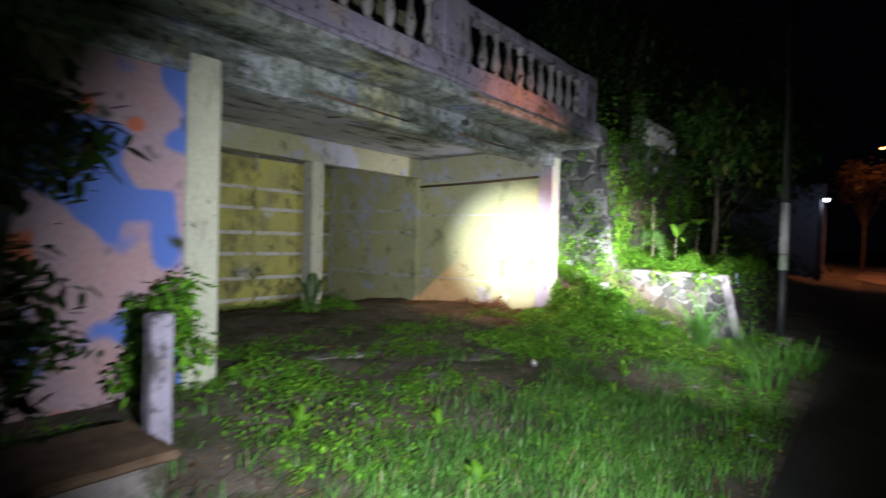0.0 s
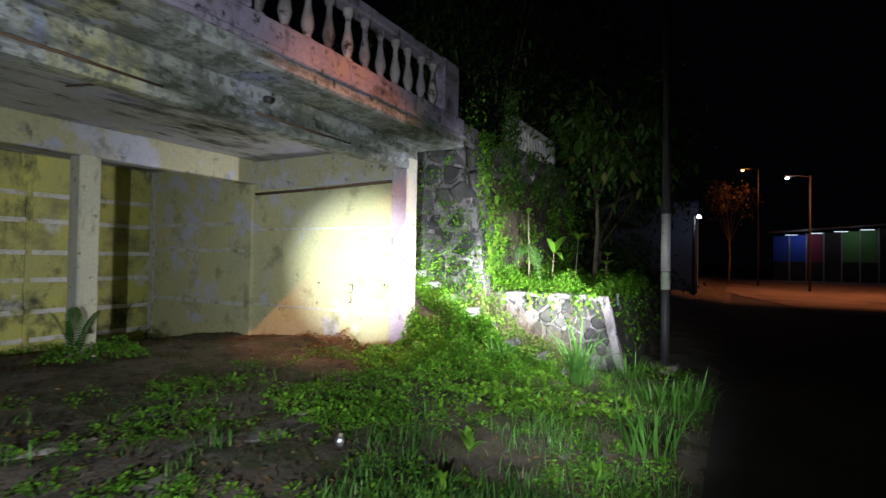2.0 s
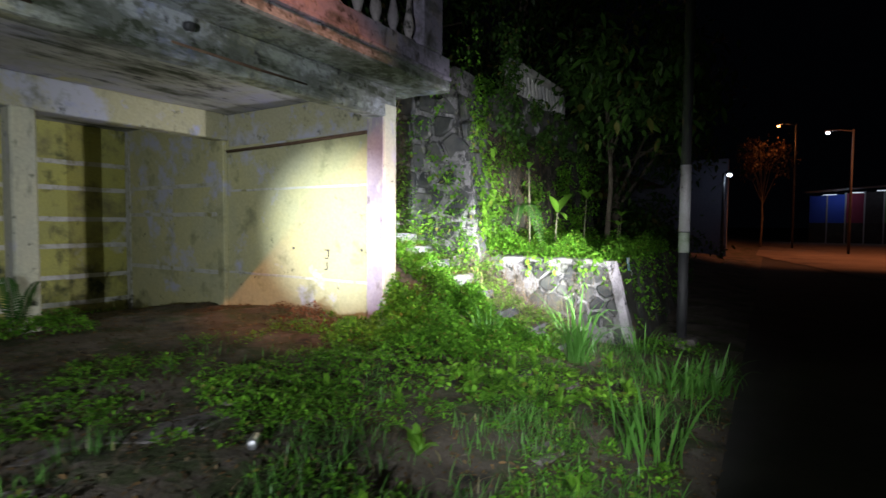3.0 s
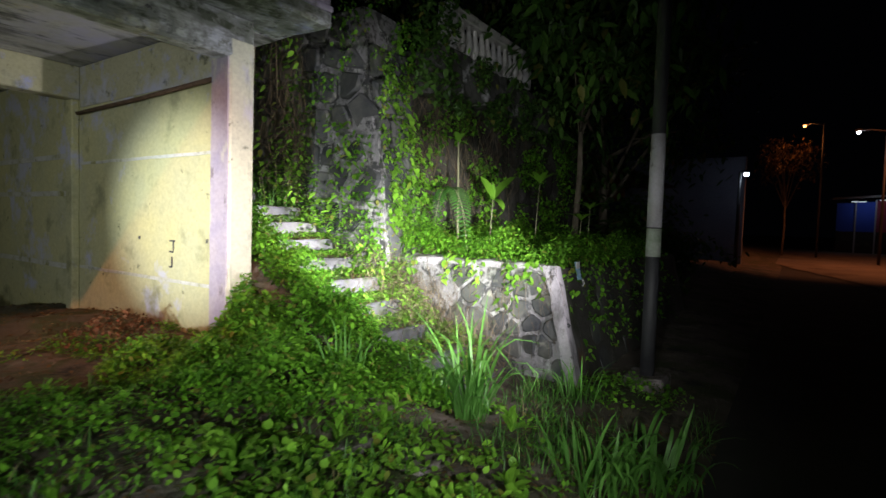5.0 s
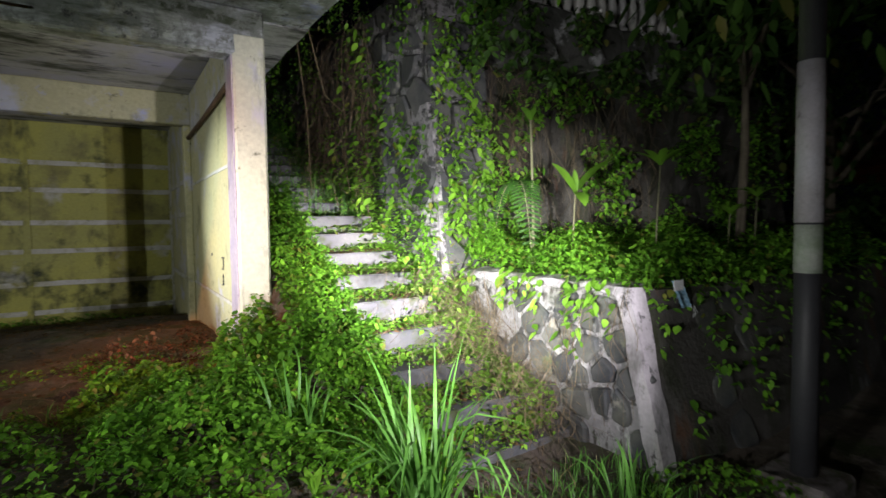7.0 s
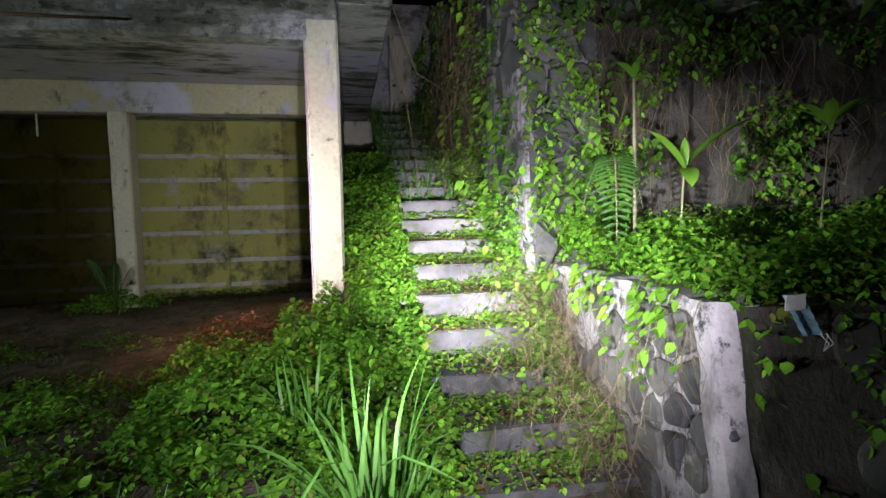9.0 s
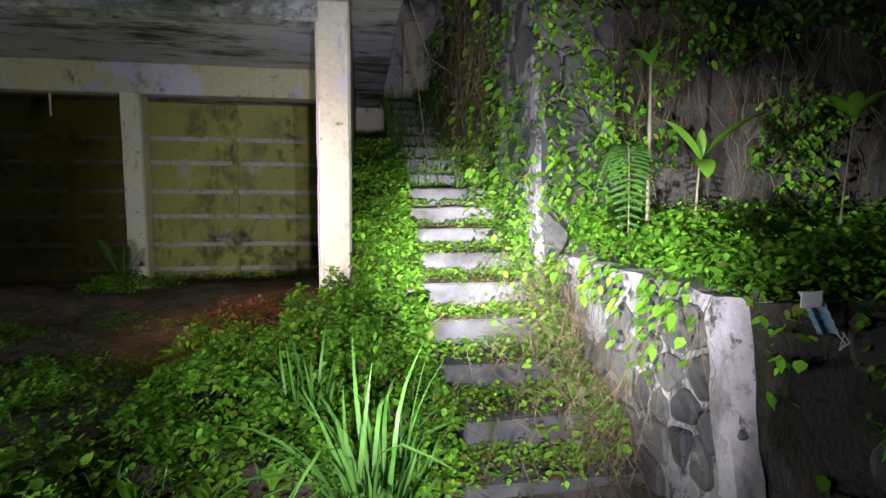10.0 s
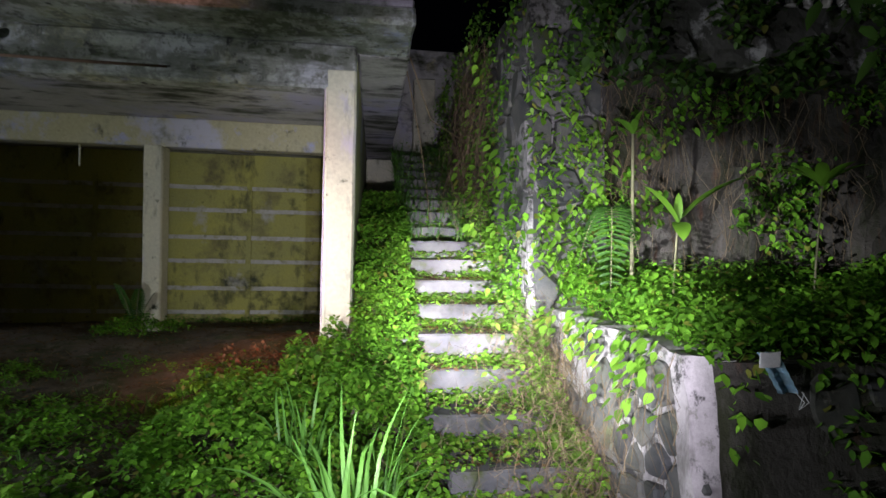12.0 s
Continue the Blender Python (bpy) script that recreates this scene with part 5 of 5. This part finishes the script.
def tree(name, place, trunk_h, crown, n, size, label, material, r0=0.09):
    """crown: centre offset and radii of the leaf mass; limbs run from the trunk to clump centres."""
    root = base(name, place)
    part("trunk", tube([(0, 0, -0.2), (0.08, -0.05, trunk_h * 0.5), (0.02, 0.06, trunk_h)], [r0, r0 * 0.75, r0 * 0.5], 9), M_bark, root)
    (cx, cy, cz), (rx, ry, rz) = crown
    d = R.normal(0, 1, (30, 3))
    d /= np.linalg.norm(d, axis=1)[:, None]
    c = d * (R.uniform(0.2, 1, 30) ** 0.5)[:, None] * [rx, ry, rz] + [cx, cy, cz]
    for k in range(9):
        part("limb", tube([(0.02, 0.06, trunk_h * random.uniform(0.6, 0.98)), tuple((np.array([0.02, 0.06, trunk_h]) + c[k]) / 2 + [0, 0, 0.1]), tuple(c[k])], [r0 * 0.4, r0 * 0.25, 0.01], 6), M_bark, root)
    P = c[R.integers(0, 30, n)] + R.normal(0, 1, (n, 3)) * min(rx, rz) * 0.22
    leaves("crown", P, material, size, 0.42, (-1.2, 0.2), parent=root)
    return tagged(root, label, "tree")


tree("tree", (-2.55, 11.6, 1.0), 2.2, ((0.55, -0.3, 2.75), (1.25, 1.1, 0.95)), 2600, (0.10, 0.24), "dark broad-leaved tree above the terrace", M_tree, 0.05)
tree("tree", (-3.4, 15.5, 0.0), 3.0, ((0.3, 0, 3.6), (1.7, 2.0, 2.0)), 4500, (0.10, 0.22), "dark leafy tree beside the road", M_dark_leaf, 0.12)
tree("tree", (-5.2, 13.5, 3.2), 2.0, ((0.5, 0, 3.0), (2.2, 2.6, 2.2)), 5000, (0.12, 0.24), "dark leafy tree on the upper terrace", M_dark_leaf, 0.12)
tree("tree", (-6.0, 10.6, 3.2), 1.6, ((0.3, 0, 2.0), (1.8, 1.2, 1.5)), 4200, (0.08, 0.18), "dark leafy tree above the retaining wall", M_dark_leaf)
for x, y, r, h in ((-2.6, 14.6, 0.9, 1.6), (-3.2, 17.0, 1.2, 2.2), (-3.2, 20.0, 1.0, 1.4), (-3.4, 23.0, 1.0, 1.3), (-2.2, 13.0, 0.6, 1.3)):
    shrub("shrub", (x, y, 0.0), r, h, 1800, (0.10, 0.2), "dark overgrown roadside shrub", M_dark_leaf)

# ---- down the road ----
wallf = part("wall_far", worn_box(-6.5, -1.80, 29.0, 29.4, 0, 4.5, 1.5, 0.02, 0.004), M_far_wall)
tagged(wallf, "blue-grey plastered house wall by the road", "wall", kind="structure")


def street_lamp(place, height, arm, colour, strength, power, label, head=0.22):
    root = base("street_lamp", place)
    part("lamp_post", tube([(0, 0, -0.1), (0, 0, height * 0.5), (0, 0, height + 0.1)], [0.07, 0.06, 0.05], 10), M_black, root)
    part("arm", tube([(0, 0, height), (arm * 0.5, 0, height + 0.12), (arm, 0, height + 0.1)], [0.03] * 3, 8), M_black, root)
    part("lamp_head", box(arm - 0.05, arm + head, -0.09, 0.09, height + 0.07, height + 0.16, 0.02), M_black, root)
    part("lens", lathe([(0.07, -0.05), (0.09, 0.0), (0.07, 0.05)], 14, (arm + head * 0.45, 0, height + 0.0)), glow("lamp_lens", colour, strength), root, "glowing lamp lens")
    bulb("street_lamp_light", (place[0] + arm + head * 0.45, place[1], place[2] + height - 0.15), power, colour, 0.1)
    return tagged(root, label, "street lamp")


street_lamp((-1.85, 27.2, 0.0), 3.6, 0.10, (0.75, 0.88, 1.0), 22, 2.2, "white street lamp on a thin post, lit")
street_lamp((3.45, 38.0, 0.0), 6.6, -1.2, (0.9, 0.95, 1.0), 25, 8, "tall street lamp with a white light")
# brown leaf colour carries the orange of the lamplight
tree("tree", (-0.7, 46.0, 0.0), 4.0, ((0, 0, 6.3), (1.7, 1.3, 1.5)), 900, (0.15, 0.3), "street tree with orange lamplight put into its leaf colour", M_litter_and_lamplit, 0.08)
street_lamp((1.15, 45.0, 0.0), 8.3, -1.1, (1.0, 0.32, 0.08), 15, 100, "orange street lamp standing beside the street tree")
kiosk = base("market_building", (2.95, 62.0, 0.0))
for i, m in enumerate((M_blue, M_blue, M_maroon, M_black, M_green, M_green, M_black)):
    part("wall_panel", box(i * 1.35, i * 1.35 + 1.25, 0, 0.2, 1.9, 4.35 + 0.1 * i, 0.01), m, kiosk)
    part("wall_post", box(i * 1.35 + 1.25, i * 1.35 + 1.36, -0.1, 0.22, 0, 4.5 + 0.1 * i, 0.01), M_roof, kiosk)
part("plinth_wall", box(0, 9.5, -0.04, 0.3, 0, 1.9, 0.02), M_asphalt, kiosk)
part("roof", prism([(-0.4, -1.4, 4.55), (9.9, -1.4, 5.3), (9.9, 4, 5.6), (-0.4, 4, 4.9)], [(-0.4, -1.4, 4.7), (9.9, -1.4, 5.45), (9.9, 4, 5.75), (-0.4, 4, 5.05)], 2.0, 0.0), M_roof, kiosk)
for i in range(5):
    part("tube_light", box(0.9 + i * 1.9, 1.9 + i * 1.9, -0.9, -0.8, 4.38 + 0.14 * i, 4.44 + 0.14 * i, 0.01), glow("tube", (0.85, 0.93, 1.0), 0.8), kiosk, "lit fluorescent tube")
bulb("tube_glow", (5.3, 60.5, 4.2), 12, (0.8, 0.9, 1.0), 0.3)
bulb("tube_glow_east", (9.3, 60.5, 4.4), 6, (0.8, 0.9, 1.0), 0.3)
tagged(kiosk, "low roadside building with blue, maroon and green walls", "building")
